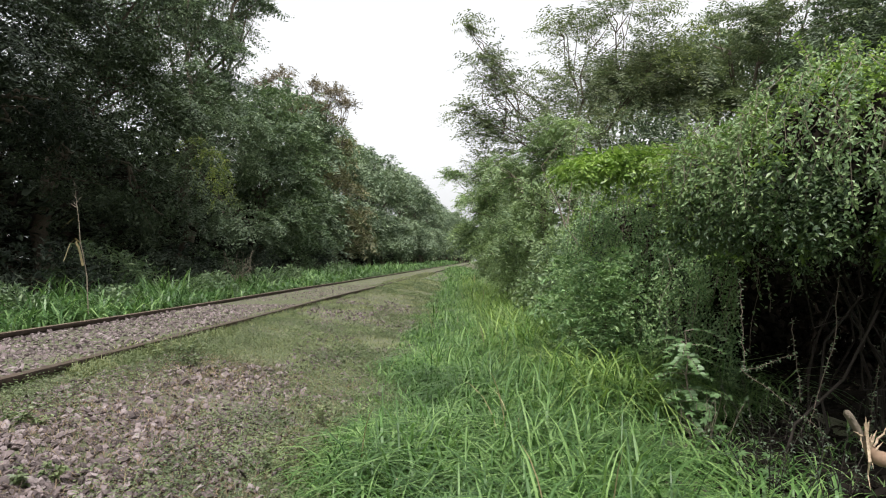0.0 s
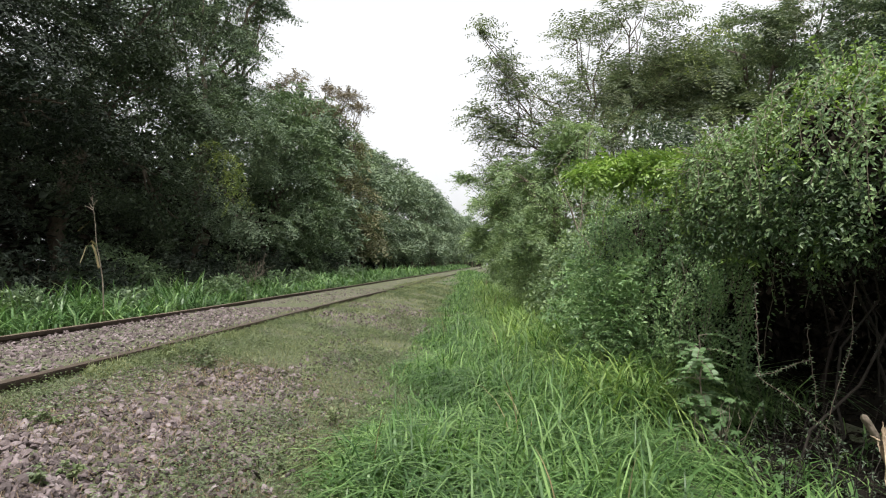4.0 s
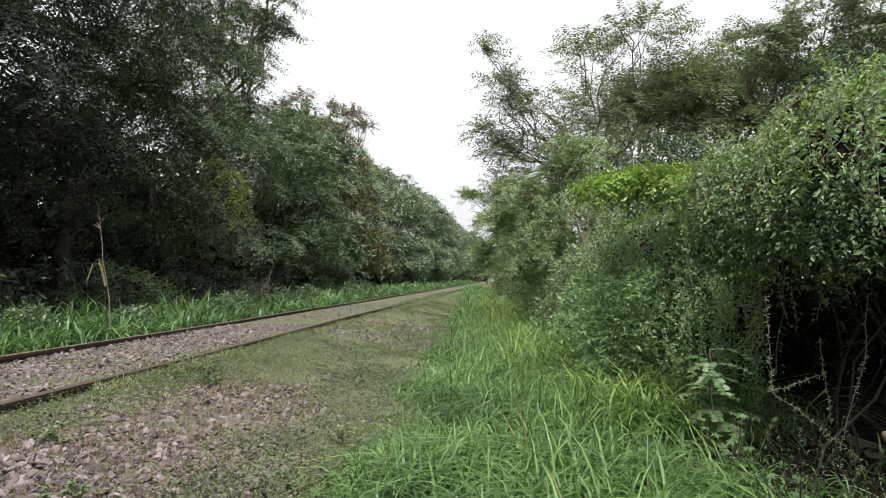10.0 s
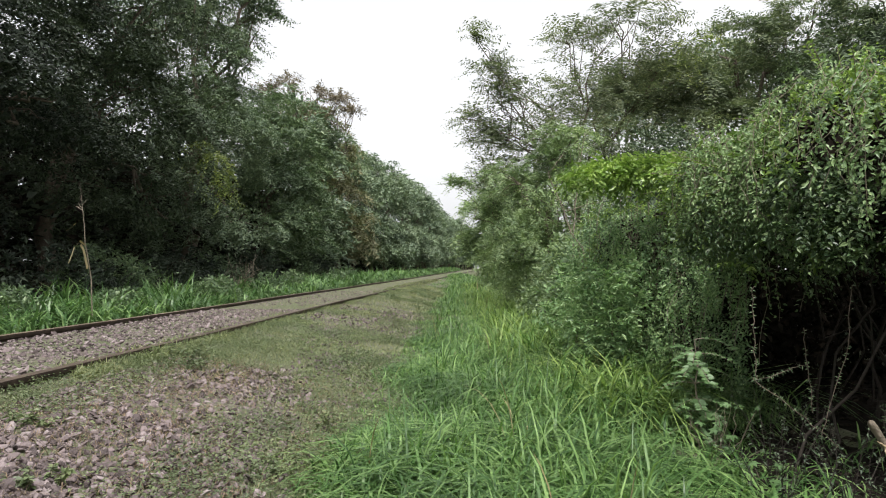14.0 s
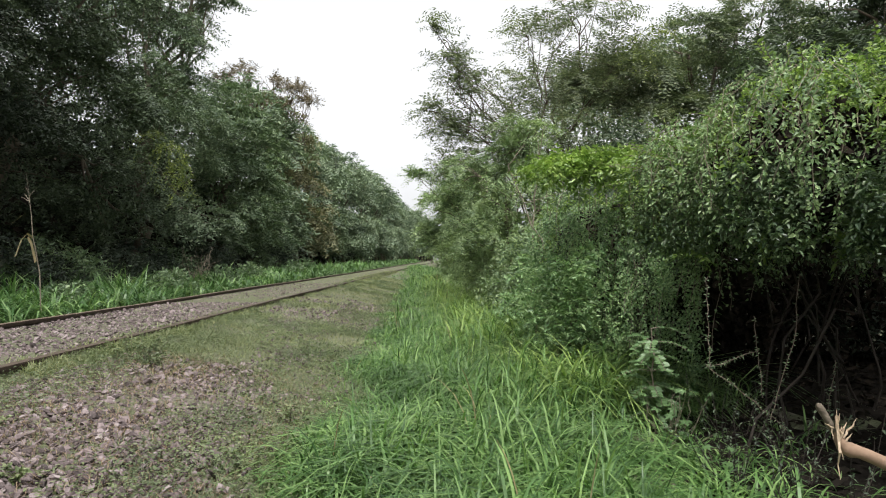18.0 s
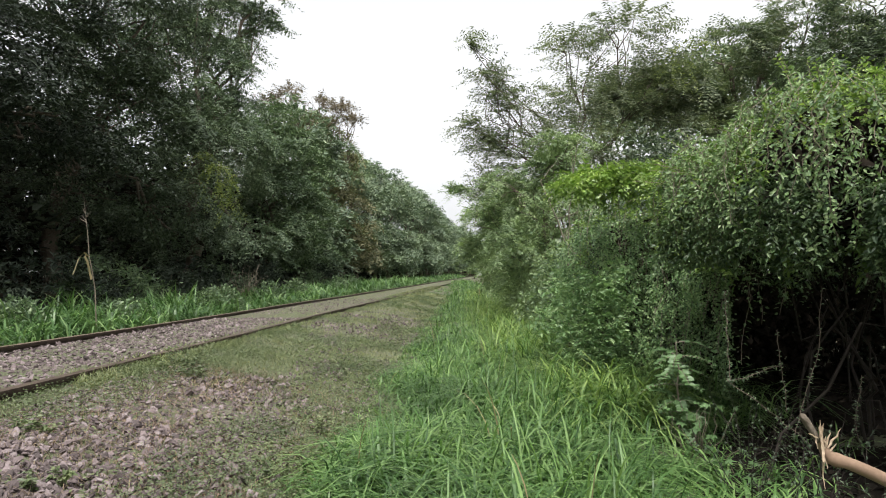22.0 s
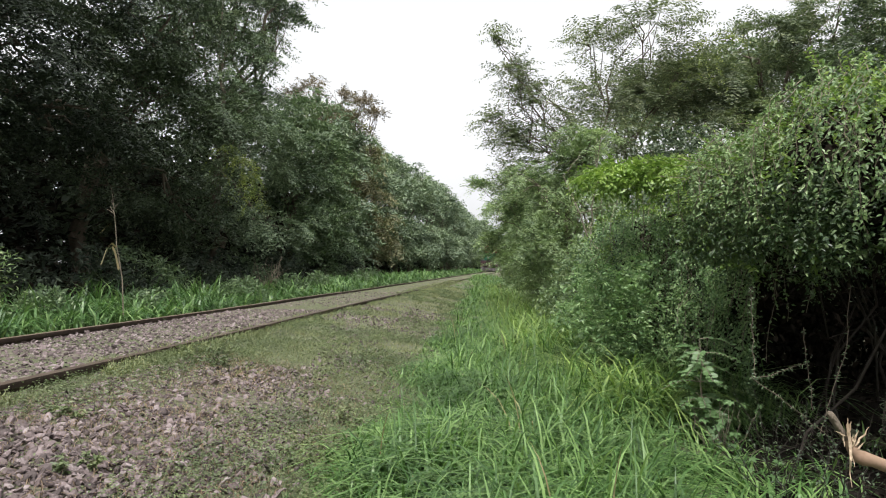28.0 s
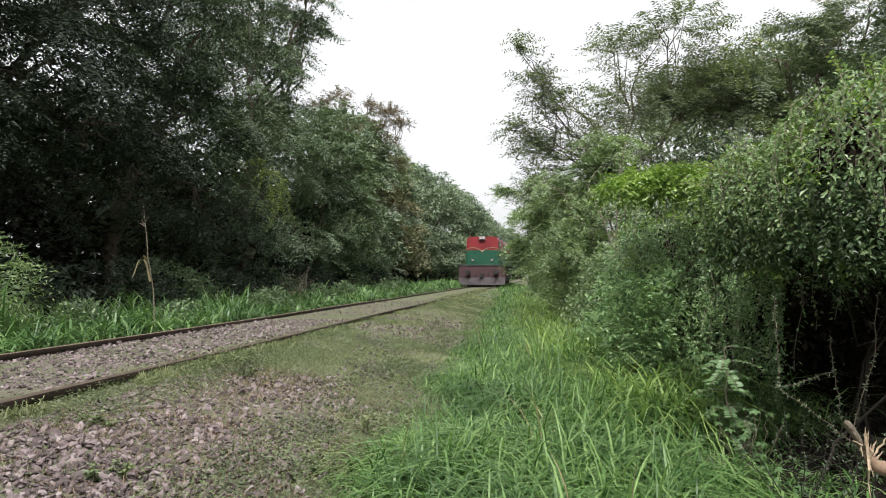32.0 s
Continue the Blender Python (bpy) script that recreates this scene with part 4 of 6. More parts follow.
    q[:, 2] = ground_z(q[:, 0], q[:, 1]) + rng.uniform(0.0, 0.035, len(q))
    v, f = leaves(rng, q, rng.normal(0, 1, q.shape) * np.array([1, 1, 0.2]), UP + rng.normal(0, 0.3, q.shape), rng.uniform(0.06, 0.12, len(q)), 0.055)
    add("leaf_litter", mesh_of("leaf_litter", v, f, M_SHADE), "near-black leaves on the ground of the hollow, as painted shade")["kind"] = "stuff"
    # curtain of thin hanging vines
    for k in range(60):
        a = rng.uniform(0, 1)
        x, y = 0.95 + 0.95 * a + rng.normal(0, 0.06), 6.3 - 1.85 * a + rng.normal(0, 0.12)
        top = 1.15 + rng.uniform(-0.3, 0.3)
        low = rng.uniform(-0.25, 0.35) + 0.3 * (a > 0.75)
        pts = bent(rng, (x + 0.15, y + 0.1, top), (x + rng.normal(0, 0.06), y, low), 9, 0.03)
        pieces = [tube(pts, np.full(9, 0.0022), 4)]
        m = int((top - low) * 60)
        q = rng.uniform(0, 8, m)
        i = np.minimum(q.astype(int), 7)
        base = pts[i] + (pts[i + 1] - pts[i]) * (q - i)[:, None]
        way = np.stack([rng.normal(0, 1, m), rng.normal(-0.3, 1, m), rng.normal(-0.3, 0.4, m)], 1)
        lv, lf = leaves(rng, base + way * 0.012, way, UP + rng.normal(0, 0.5, (m, 3)), 0.032 * rng.uniform(0.6, 1.3, m), 0.019)
        v, f = joined([pieces[0], (lv, lf)])
        which = np.concatenate([np.zeros(len(pieces[0][1]), int), np.ones(len(lf), int)])
        add("hanging_vine", mesh_of("hanging_vine", v, f, [M_TWIG, M_SMALL], which))
    # close-set small leaves below the mantle
    n = 34000
    a, h = rng.uniform(0, 1, n), rng.uniform(0, 1, n)
    z = -0.28 + 1.36 * h
    bulge = 0.16 * np.sin(np.pi * h) + 0.10 * np.sin(a * 23) * np.cos(h * 7 + a * 9)
    p = np.stack([1.02 + 0.86 * a - 0.75 * bulge, 6.35 - 1.6 * a - 0.65 * bulge, z], 1) + rng.normal(0, 0.05, (n, 3))
    p[:, 1] += 0.12 * np.sin(p[:, 0] * 31)
    keep = np.array([noise.noise(Vector(q * np.array([7.0, 7.0, 3.0]))) for q in p]) > 0.0
    p = p[keep]
    n = len(p)
    way = np.stack([rng.normal(-0.2, 0.8, n), rng.normal(-0.2, 0.8, n), rng.normal(-0.5, 0.4, n)], 1)
    v, f = leaves(rng, p, way, np.array([-0.5, -0.6, 0.8]) + rng.normal(0, 0.45, (n, 3)), rng.uniform(0.014, 0.032, n), 0.015)
    add("leaf_curtain", mesh_of("leaf_curtain", v, f, M_SMALL), "curtain of small pale green vine leaves")
    # strands of small pale leaves that trail down over the mantle
    for k in range(105):
        e = THICKET[(8, 8, 3, 8, 8, 3, 8)[k % 7]]
        ctr, rad = np.array(e[:3]), np.array(e[3:6])
        az, el = rng.normal(-2.3 if k % 7 != 2 else -2.8, 0.45), rng.uniform(0.15, 1.15)
        drop = np.linspace(0, rng.uniform(0.7, 1.3), 9)
        el = el - drop
        turn = az + np.cumsum(rng.normal(0, 0.05, 9))
        pts = ctr + np.stack([np.cos(turn) * np.cos(el), np.sin(turn) * np.cos(el), np.sin(el)], 1) * rad * rng.uniform(1.08, 1.3)
        pts = pts + rng.normal(0, 0.012, (9, 3))
        if pts[:, 2].min() < 0.55:
            continue
        tb = tube(pts, np.full(9, 0.002), 4)
        m = 100
        q = rng.uniform(0, 8, m)
        i = np.minimum(q.astype(int), 7)
        base = pts[i] + (pts[i + 1] - pts[i]) * (q - i)[:, None]
        out = unit(base - ctr)
        way = rng.normal(0, 0.7, (m, 3)) + out * 0.4 - UP * 0.3
        lv, lf = leaves(rng, base + way * 0.012, way, out + UP * 0.6 + rng.normal(0, 0.4, (m, 3)), 0.028 * rng.uniform(0.6, 1.3, m), 0.014)
        v, f = joined([tb, (lv, lf)])
        add("trailing_vine", mesh_of("trailing_vine", v, f, [M_TWIG, M_PALE], np.concatenate([np.zeros(len(tb[1]), int), np.ones(len(lf), int)])))
    # long arching shoots
    for k in range(130):
        b = THICKET[(3, 4, 8, 8, 10, 2)[rng.integers(0, 6)]]
        d = unit(np.array([rng.normal(-0.3, 0.5), rng.normal(-0.3, 0.5), rng.uniform(0.3, 1)]))
        a = np.array(b[:3]) + d * np.array(b[3:6]) * 0.9
        L = rng.uniform(0.15, 0.42)
        s = np.linspace(0, 1, 7)[:, None]
        pts = a + d * L * s - UP * 0.25 * L * s * s
        tb = tube(pts, np.linspace(0.003, 0.0015, 7), 4)
        lv, lf = sprays(rng, a[None], d[None], [L], 16, 0.03, 0.015, 0.25)
        v, f = joined([tb, (lv, lf)])
        add("arching_shoot", mesh_of("arching_shoot", v, f, [M_TWIG, M_FRESH], np.concatenate([np.zeros(len(tb[1]), int), np.ones(len(lf), int)])))


build_thicket()


def build_shade_floor():
    """The soil under the thicket, its shade put into the colour, with a ragged edge."""
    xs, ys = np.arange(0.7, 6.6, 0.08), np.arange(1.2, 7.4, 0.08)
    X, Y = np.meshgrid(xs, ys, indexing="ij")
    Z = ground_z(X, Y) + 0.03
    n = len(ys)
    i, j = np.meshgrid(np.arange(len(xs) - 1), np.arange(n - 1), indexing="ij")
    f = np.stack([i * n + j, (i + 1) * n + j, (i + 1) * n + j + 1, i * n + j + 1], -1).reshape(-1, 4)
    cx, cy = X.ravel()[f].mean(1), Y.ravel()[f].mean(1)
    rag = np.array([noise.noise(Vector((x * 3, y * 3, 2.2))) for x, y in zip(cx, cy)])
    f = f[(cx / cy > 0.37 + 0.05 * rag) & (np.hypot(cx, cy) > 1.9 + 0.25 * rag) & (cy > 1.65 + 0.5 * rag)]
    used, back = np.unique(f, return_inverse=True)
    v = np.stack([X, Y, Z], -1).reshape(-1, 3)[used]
    ob = put("thicket_floor", mesh_of("thicket_floor", v, back.reshape(-1, 4), M_SHADE_SOIL, smooth=True))
    tagged(ob, "soil under the creeper thicket, darkened to carry the shade there", "ground", kind="structure")


build_shade_floor()


def at_ray(u, v, d):
    """A point d metres ahead of the start, u and v being its slopes to the side and up."""
    return np.array([u * d, d, 0.655 + v * d])


# ---------------------------------------------------------------- grass
def blades(rng, root, height, width, lean, segs=4):
    """Long arching blades of grass."""
    n = len(root)
    az = rng.uniform(0, 2 * np.pi, n)
    side = np.stack([np.cos(az), np.sin(az), np.zeros(n)], 1)
    out = np.stack([-np.sin(az), np.cos(az), np.zeros(n)], 1)
    s = np.linspace(0, 1, segs + 1)
    rows = []
    for k, q in enumerate(s):
        c = root + UP * (height * (q - 0.62 * lean * q ** 2.6))[:, None] + out * (height * lean * 0.85 * q ** 1.9)[:, None]
        wd = width * (1.0 - q) ** 0.6 * (0.75 + 0.5 * q) if k < segs else width * 0.03
        rows.append(c + side * (wd / 2)[:, None])
        rows.append(c - side * (wd / 2)[:, None])
    v = np.stack(rows, 1)
    m = 2 * (segs + 1)
    base = (np.arange(n) * m)[:, None, None]
    q = np.array([[2 * k, 2 * k + 1, 2 * k + 3, 2 * k + 2] for k in range(segs)])[None]
    return v.reshape(-1, 3), (base + q).reshape(-1, 4)


def tufts(rng, centres, per, radius):
    n = len(centres)
    c = np.repeat(centres, per, 0)
    c = c + np.concatenate([rng.normal(0, radius, (n * per, 2)), np.zeros((n * per, 1))], 1)
    c[:, 2] = ground_z(c[:, 0], c[:, 1]) - 0.01
    return c


def scatter(rng, n, x0, x1, y0, y1, power=1.0):
    y = y0 + (y1 - y0) * rng.uniform(0, 1, n) ** power
    x = rng.uniform(x0, x1, n)
    return np.stack([x, y, np.zeros(n)], 1)


def build_grass():
    rng = np.random.default_rng(77)
    # tall green grass strip
    c = np.concatenate([scatter(rng, 900, -0.9, 3.6, -6.0, 1.6), scatter(rng, 1500, -0.75, 2.3, 1.6, 5.0), scatter(rng, 1700, -0.85, 1.75, 5.0, 11.0), scatter(rng, 1300, -1.0, 1.5, 11.0, 28.0), scatter(rng, 900, -2.0, 2.5, 26, 60)])
    c = c[(np.hypot(c[:, 0], c[:, 1]) > 0.75) & (np.hypot(c[:, 0] - 1.26, c[:, 1] - 3.85) > 0.22) & ((c[:, 0] < np.where(c[:, 1] < 3.3, 0.46, 0.38) * c[:, 1]) | (c[:, 1] < 1.3) | (c[:, 1] > 5) | (rng.uniform(0, 1, len(c)) < 0.10))]
    f = np.array([noise.noise(Vector((p[0] * 1.6, p[1] * 1.1, 0))) for p in c])
    keep = (f > -0.2) | (rng.uniform(0, 1, len(c)) < 0.4)
    c, f = c[keep], f[keep]
    r = tufts(rng, c, 14, 0.08)
    ff = np.repeat(f, 14)
    edge = np.clip((r[:, 0] + 0.95 + 0.25 * np.sin(r[:, 1] * 2.3) + np.clip(r[:, 1] - 10, 0, 40) * 0.03) / 0.8, 0.2, 1.0)
    h = rng.uniform(0.18, 0.58, len(r)) * edge * np.where((r[:, 0] > 1.15) & (r[:, 1] < 4.2), 0.7, 1) * np.where((r[:, 0] > 0.5) & (r[:, 1] > 4.2) & (r[:, 1] < 9), 1.35, 1) * (0.95 + 0.45 * ff) * 1.0
    edge_in = (r[:, 0] > 0.29 * r[:, 1]) & (r[:, 1] < 4.8) & (r[:, 1] > 1.9)
    h = h * np.where(edge_in, 0.72, 1)
    w = rng.uniform(0.007, 0.020, len(r)) * (1 + np.clip(r[:, 1] - 6, 0, 30) * 0.06)
    v, q = blades(rng, r, h * rng.uniform(0.7, 1.2, len(r)), w, np.where(rng.uniform(0, 1, len(r)) < 0.15, rng.uniform(0.3, 0.8, len(r)), rng.uniform(1.0, 1.7, len(r))), 4)
    tagged(put("tall_grass", mesh_of("tall_grass", v, q, M_GRASS)), "lush tall green grass with arching blades beside the track", "grass", kind="stuff")
    c = np.concatenate([scatter(rng, 170, 0.75, 1.35, 4.3, 6.8), scatter(rng, 620, 0.3, 1.45, 6.8, 12.0), scatter(rng, 520, 0.0, 1.6, 12.0, 20.0), scatter(rng, 300, -0.3, 1.6, 20, 32)])
    rr = tufts(rng, c, 9, 0.08)
    vv, qq = blades(rng, rr, rng.uniform(0.35, 0.85, len(rr)), rng.uniform(0.012, 0.024, len(rr)) * (1 + np.clip(rr[:, 1] - 10, 0, 20) * 0.03), rng.uniform(0.6, 1.7, len(rr)), 4)
    tagged(put("grass_fringe", mesh_of("grass_fringe", vv, qq, M_FRINGE)), "tall bright green grass fringe in front of the shrubs", "grass", kind="stuff")
    cb = np.concatenate([scatter(rng, 26, 0.85, 1.40, 2.3, 2.9), scatter(rng, 24, 0.9, 1.3, 2.9, 4.4)])
    rb = tufts(rng, cb, 6, 0.04)
    vb, qb = blades(rng, rb, rng.uniform(0.16, 0.36, len(rb)), rng.uniform(0.012, 0.022, len(rb)), rng.uniform(0.7, 1.7, len(rb)), 6)
    tagged(put("broad_grass", mesh_of("broad_grass", vb, qb, M_GRASS)), "broad arching grass blades at the mouth of the hollow", "grass", kind="stuff")
    k = rng.choice(len(r), 160)
    v, q = blades(rng, r[k], h[k] * 1.15, w[k] * 0.8, rng.uniform(0.1, 0.7, len(k)), 5)
    tagged(put("dry_stalks", mesh_of("dry_stalks", v, q, M_STRAW)), "straw-coloured dry stalks among the tall grass", "grass", kind="stuff")
    # verge across the track
    c = np.concatenate([scatter(rng, 1400, -7.3, -4.95, -4.0, 14.0), scatter(rng, 1300, -7.6, -4.95, 14.0, 34.0), scatter(rng, 1100, -7.6, -4.95, 34, 90)])
    c[:, 0] += track_x(c[:, 1]) + 3.61
    f = np.array([noise.noise(Vector((p[0] * 1.1, p[1] * 0.9, 20))) for p in c])
    r = tufts(rng, c, 8, 0.08)
    off = np.clip((track_x(r[:, 1]) - 1.2 - r[:, 0]) / 1.0, 0.2, 1)
    h = rng.uniform(0.4, 1.0, len(r)) * (0.5 + 0.5 * off) * (1 + np.clip(r[:, 1] - 14, 0, 20) * 0.012) * (1 + 0.5 * np.repeat(f, 8))
    w = rng.uniform(0.022, 0.05, len(r)) * (1 + np.clip(r[:, 1] - 10, 0, 50) * 0.04)
    v, q = blades(rng, r, h, w, rng.uniform(0.4, 1.6, len(r)), 3)
    tagged(put("verge_grass", mesh_of("verge_grass", v, q, M_VERGE)), "broad-bladed green grass along the far verge of the track", "grass", kind="stuff")
    # short dry grass between the rail and the strip
    c = np.concatenate([scatter(rng, 2500, -2.68, -0.5, -5.0, 2.2), scatter(rng, 5600, -2.68, -0.5, 2.2, 8.0), scatter(rng, 5200, -2.68, -0.6, 8.0, 28.0)])
    f = np.array([noise.noise(Vector((p[0] * 1.1, p[1] * 0.7, 3.3))) for p in c])
    slope = (np.abs(c[:, 0] + 1.75) < 0.65) & (c[:, 1] < 4.6)
    c = c[((f > -0.2) | (c[:, 1] > 9) | (rng.uniform(0, 1, len(c)) < 0.5)) & ~(slope & (c[:, 1] < 4.2) & (rng.uniform(0, 1, len(c)) < 0.85))]
    c[:, 0] += track_x(c[:, 1]) + 3.61
    r = tufts(rng, c, 10, 0.055)
    h = rng.uniform(0.02, 0.09, len(r))
    w = rng.uniform(0.004, 0.008, len(r)) * (1 + np.clip(r[:, 1] - 6, 0, 20) * 0.12)
    v, q = blades(rng, r, h, w, rng.uniform(0.3, 1.1, len(r)), 1)
    tagged(put("short_grass", mesh_of("short_grass", v, q, M_DRY)), "thin short yellow-green grass on the stony shoulder", "grass", kind="stuff")
    # dead stems and rusty dry grass on the slope
    c = np.concatenate([scatter(rng, 700, -2.5, -1.6, 2.9, 5.6), scatter(rng, 1100, -2.5, -0.9, 2.2, 5.5)])
    r = tufts(rng, c, 5, 0.05)
    v, q = blades(rng, r, rng.uniform(0.03, 0.12, len(r)), rng.uniform(0.003, 0.0055, len(r)), rng.uniform(0.8, 1.7, len(r)), 2)
    tagged(put("dry_litter", mesh_of("dry_litter", v, q, M_RUSTY)), "reddish dead grass stems lying among the stones", "grass", kind="stuff")
    # tufts along the rails
    c = np.concatenate([scatter(rng, 300, -2.72, -2.56, 3, 7), scatter(rng, 420, -2.70, -2.58, 3, 20), scatter(rng, 160, -4.66, -4.56, 4, 20), scatter(rng, 120, -2.92, -2.82, 4, 14)])
    c = c[np.array([noise.noise(Vector((p[1] * 1.3, p[0], 1.7))) for p in c]) > -0.1]
    c[:, 0] += track_x(c[:, 1]) + 3.61
    r = tufts(rng, c, 9, 0.03)
    v, q = blades(rng, r, rng.uniform(0.05, 0.14, len(r)), rng.uniform(0.004, 0.009, len(r)), rng.uniform(0.3, 1.3, len(r)), 3)
    tagged(put("rail_side_grass", mesh_of("rail_side_grass", v, q, M_DRY)), "tufts of grass growing against the rails", "grass", kind="stuff")
    c = scatter(rng, 420, -2.95, -2.5, 21, 37)
    c[:, 0] += track_x(c[:, 1]) + 3.61
    r = tufts(rng, c, 8, 0.07)
    v, q = blades(rng, r, rng.uniform(0.08, 0.2, len(r)), rng.uniform(0.012, 0.022, len(r)), rng.uniform(0.3, 1.1, len(r)), 2)
    tagged(put("rail_covering_grass", mesh_of("rail_covering_grass", v, q, M_DRY)), "dry grass that hides a stretch of the rail", "grass", kind="stuff")
    # a little grass between the rails
    c = scatter(rng, 1500, -4.4, -2.8, 8.0, 40.0)
    c[:, 0] += track_x(c[:, 1]) + 3.61
    r = tufts(rng, c, 7, 0.06)
    v, q = blades(rng, r, rng.uniform(0.02, 0.07, len(r)), rng.uniform(0.006, 0.012, len(r)), rng.uniform(0.3, 1.1, len(r)), 1)
    tagged(put("track_grass", mesh_of("track_grass", v, q, M_DRY)), "sparse dry grass growing through the ballast", "grass", kind="stuff")
    # low leafy weeds
    c = np.concatenate([scatter(rng, 1500, -2.7, -0.4, 2.3, 9.0), scatter(rng, 2200, -2.7, -0.7, 8, 24)])
    f = np.array([noise.noise(Vector((p[0] * 1.4, p[1] * 0.9, 9.3))) for p in c])
    c = np.concatenate([c[f > 0.12], scatter(rng, 620, -1.5, -0.55, 2.4, 7.5), scatter(rng, 300, -2.68, -2.15, 3.2, 6.0), scatter(rng, 260, -2.66, -1.7, 5.0, 8.5), scatter(rng, 22, -2.3, -1.3, 2.2, 4.2)])
    n = 26
    b = np.repeat(c, n, 0) + np.concatenate([rng.normal(0, 0.07, (len(c) * n, 2)), np.zeros((len(c) * n, 1))], 1)
    b[:, 2] = ground_z(b[:, 0], b[:, 1]) + rng.uniform(0.005, 0.06, len(b))
    way = np.concatenate([rng.normal(0, 1, (len(b), 2)), rng.uniform(-0.2, 0.6, (len(b), 1))], 1)
    v, q = leaves(rng, b, way, UP + rng.normal(0, 0.3, (len(b), 3)), rng.uniform(0.010, 0.024, len(b)) * (1 + np.clip(b[:, 1] - 5, 0, 14) * 0.09), 0.010 * (1 + np.clip(b[:, 1] - 5, 0, 14) * 0.09))
    tagged(put("low_weeds", mesh_of("low_weeds", v, q, M_WEED)), "small-leaved creeping weeds over the stony shoulder", "weeds", kind="stuff")


build_grass()


# ---------------------------------------------------------------- ballast
ICO = [(0, -1, 1.618), (0, 1, 1.618), (0, -1, -1.618), (0, 1, -1.618), (1.618, 0, 1), (-1.618, 0, 1), (1.618, 0, -1), (-1.618, 0, -1), (1, 1.618, 0), (-1, 1.618, 0), (1, -1.618, 0), (-1, -1.618, 0)]


def stone_shapes(rng, n):
    import itertools
    v = np.array(ICO) / 1.902
    tri = [t for t in itertools.combinations(range(12), 3) if all(abs(np.linalg.norm(v[a] - v[b]) - 1.0515) < 0.01 for a, b in itertools.combinations(t, 2))]
    tri = [t if np.dot(np.cross(v[t[1]] - v[t[0]], v[t[2]] - v[t[0]]), v[t[0]]) > 0 else t[::-1] for t in tri]
    shapes = [v * rng.uniform(0.55, 1.18, (12, 1)) * rng.uniform((0.85, 0.6, 0.4), (1.35, 1.0, 0.75)) for _ in range(n)]
    return shapes, np.array(tri)


def build_ballast():
    rng = np.random.default_rng(41)
    shapes, tri = stone_shapes(rng, 14)
    bed = thing("ballast", -3.61, 4.0, 0, "bed of crushed pinkish-grey ballast stones", "ballast", kind="stuff")
    inv = bed.matrix_basis.inverted()
    a = np.concatenate([scatter(rng, 1500, -0.80, 0.80, -3, 3.8), scatter(rng, 1800, 1.1, 2.7, -4, 2.2), scatter(rng, 8200, -0.80, 0.80, 3.8, 11.0), scatter(rng, 1500, -0.80, 0.80, 12.0, 20.0)])
    b = scatter(rng, 12000, 1.1, 2.75, 2.1, 5.4)
    b = b[rng.uniform(0, 1, len(b)) > np.clip((b[:, 0] - 2.1) / 0.6, 0, 0.85) + np.clip((b[:, 1] - 4.3) / 1.2, 0, 0.7)]
    c = scatter(rng, 5200, 1.0, 2.9, 4.6, 14.0)
    f = np.array([noise.noise(Vector((p[0] * 1.2, p[1] * 0.7, 5.5))) for p in c])
    c = c[f > -0.28]
    s = np.concatenate([a, b, c])
    s[:, 0] += track_x(s[:, 1])
    s[:, 2] = ground_z(s[:, 0], s[:, 1]) + rng.uniform(-0.012, 0.010, len(s)) + np.where(s[:, 0] - track_x(s[:, 1]) > 0.95, 0.007, 0)
    size = (0.008 + 0.02 * rng.uniform(0, 1, len(s)) ** 1.5) * np.where(s[:, 0] - track_x(s[:, 1]) > 0.95, 0.95, 0.85) * np.where(rng.uniform(0, 1, len(s)) < 0.12, 1.5, 1)
    ang = rng.uniform(0, 2 * np.pi, len(s))
    tilt = rng.normal(0, 0.4, (len(s), 2))
    kind = rng.integers(0, 14, len(s))
    near = np.where((s[:, 0] > -2.5) & (s[:, 1] < 3.6) & (size > 0.016))[0][:300]
    V = np.array(shapes)[kind] * size[:, None, None]
    ca, sa = np.cos(ang)[:, None], np.sin(ang)[:, None]
    V = np.stack([V[..., 0] * ca - V[..., 1] * sa, V[..., 0] * sa + V[..., 1] * ca, V[..., 2] + V[..., 0] * tilt[:, :1] + V[..., 1] * tilt[:, 1:]], -1)
    rest = np.setdiff1d(np.arange(len(s)), near)
    W = V[rest] + s[rest][:, None]
    F = tri[None] + (np.arange(len(rest)) * 12)[:, None, None]
    ob = put("stones", mesh_of("stones", W.reshape(-1, 3), F.reshape(-1, 3), M_STONE), bed)
    ob.matrix_parent_inverse = inv
    ob["kind"] = "stuff"
    meshes = [mesh_of("stone", v * 0.027, tri, M_STONE) for v in shapes]
    for i in near:
        ob = put("stone", meshes[kind[i]], bed, "", Matrix.LocRotScale(Vector(s[i]), Euler((tilt[i, 0], tilt[i, 1], ang[i])), Vector((size[i] / 0.027,) * 3)))
        ob.matrix_parent_inverse = inv


# ---------------------------------------------------------------- locomotive
def paint(name, col, rough=0.45, grime=0.5):
    d = tuple(c * grime for c in col)
    return rough_mat(name, [(0.2, d), (0.5, col), (0.9, tuple(min(1, c * 1.15 + 0.01) for c in col))], 1.6, 30, rough, 0.1, dist=0.003, spec=0.5)


M_RED = paint("red_loco_paint", (0.22, 0.02, 0.025))
M_GREEN = paint("green_loco_paint", (0.01, 0.075, 0.042))
M_YELLOWP = paint("cream_yellow_stripe", (0.40, 0.30, 0.19))
M_BUFFER = paint("dull_maroon_buffer_beam", (0.06, 0.026, 0.03), 0.7)
M_PLOUGH = paint("dusty_grey_plough", (0.16, 0.135, 0.145), 0.75)
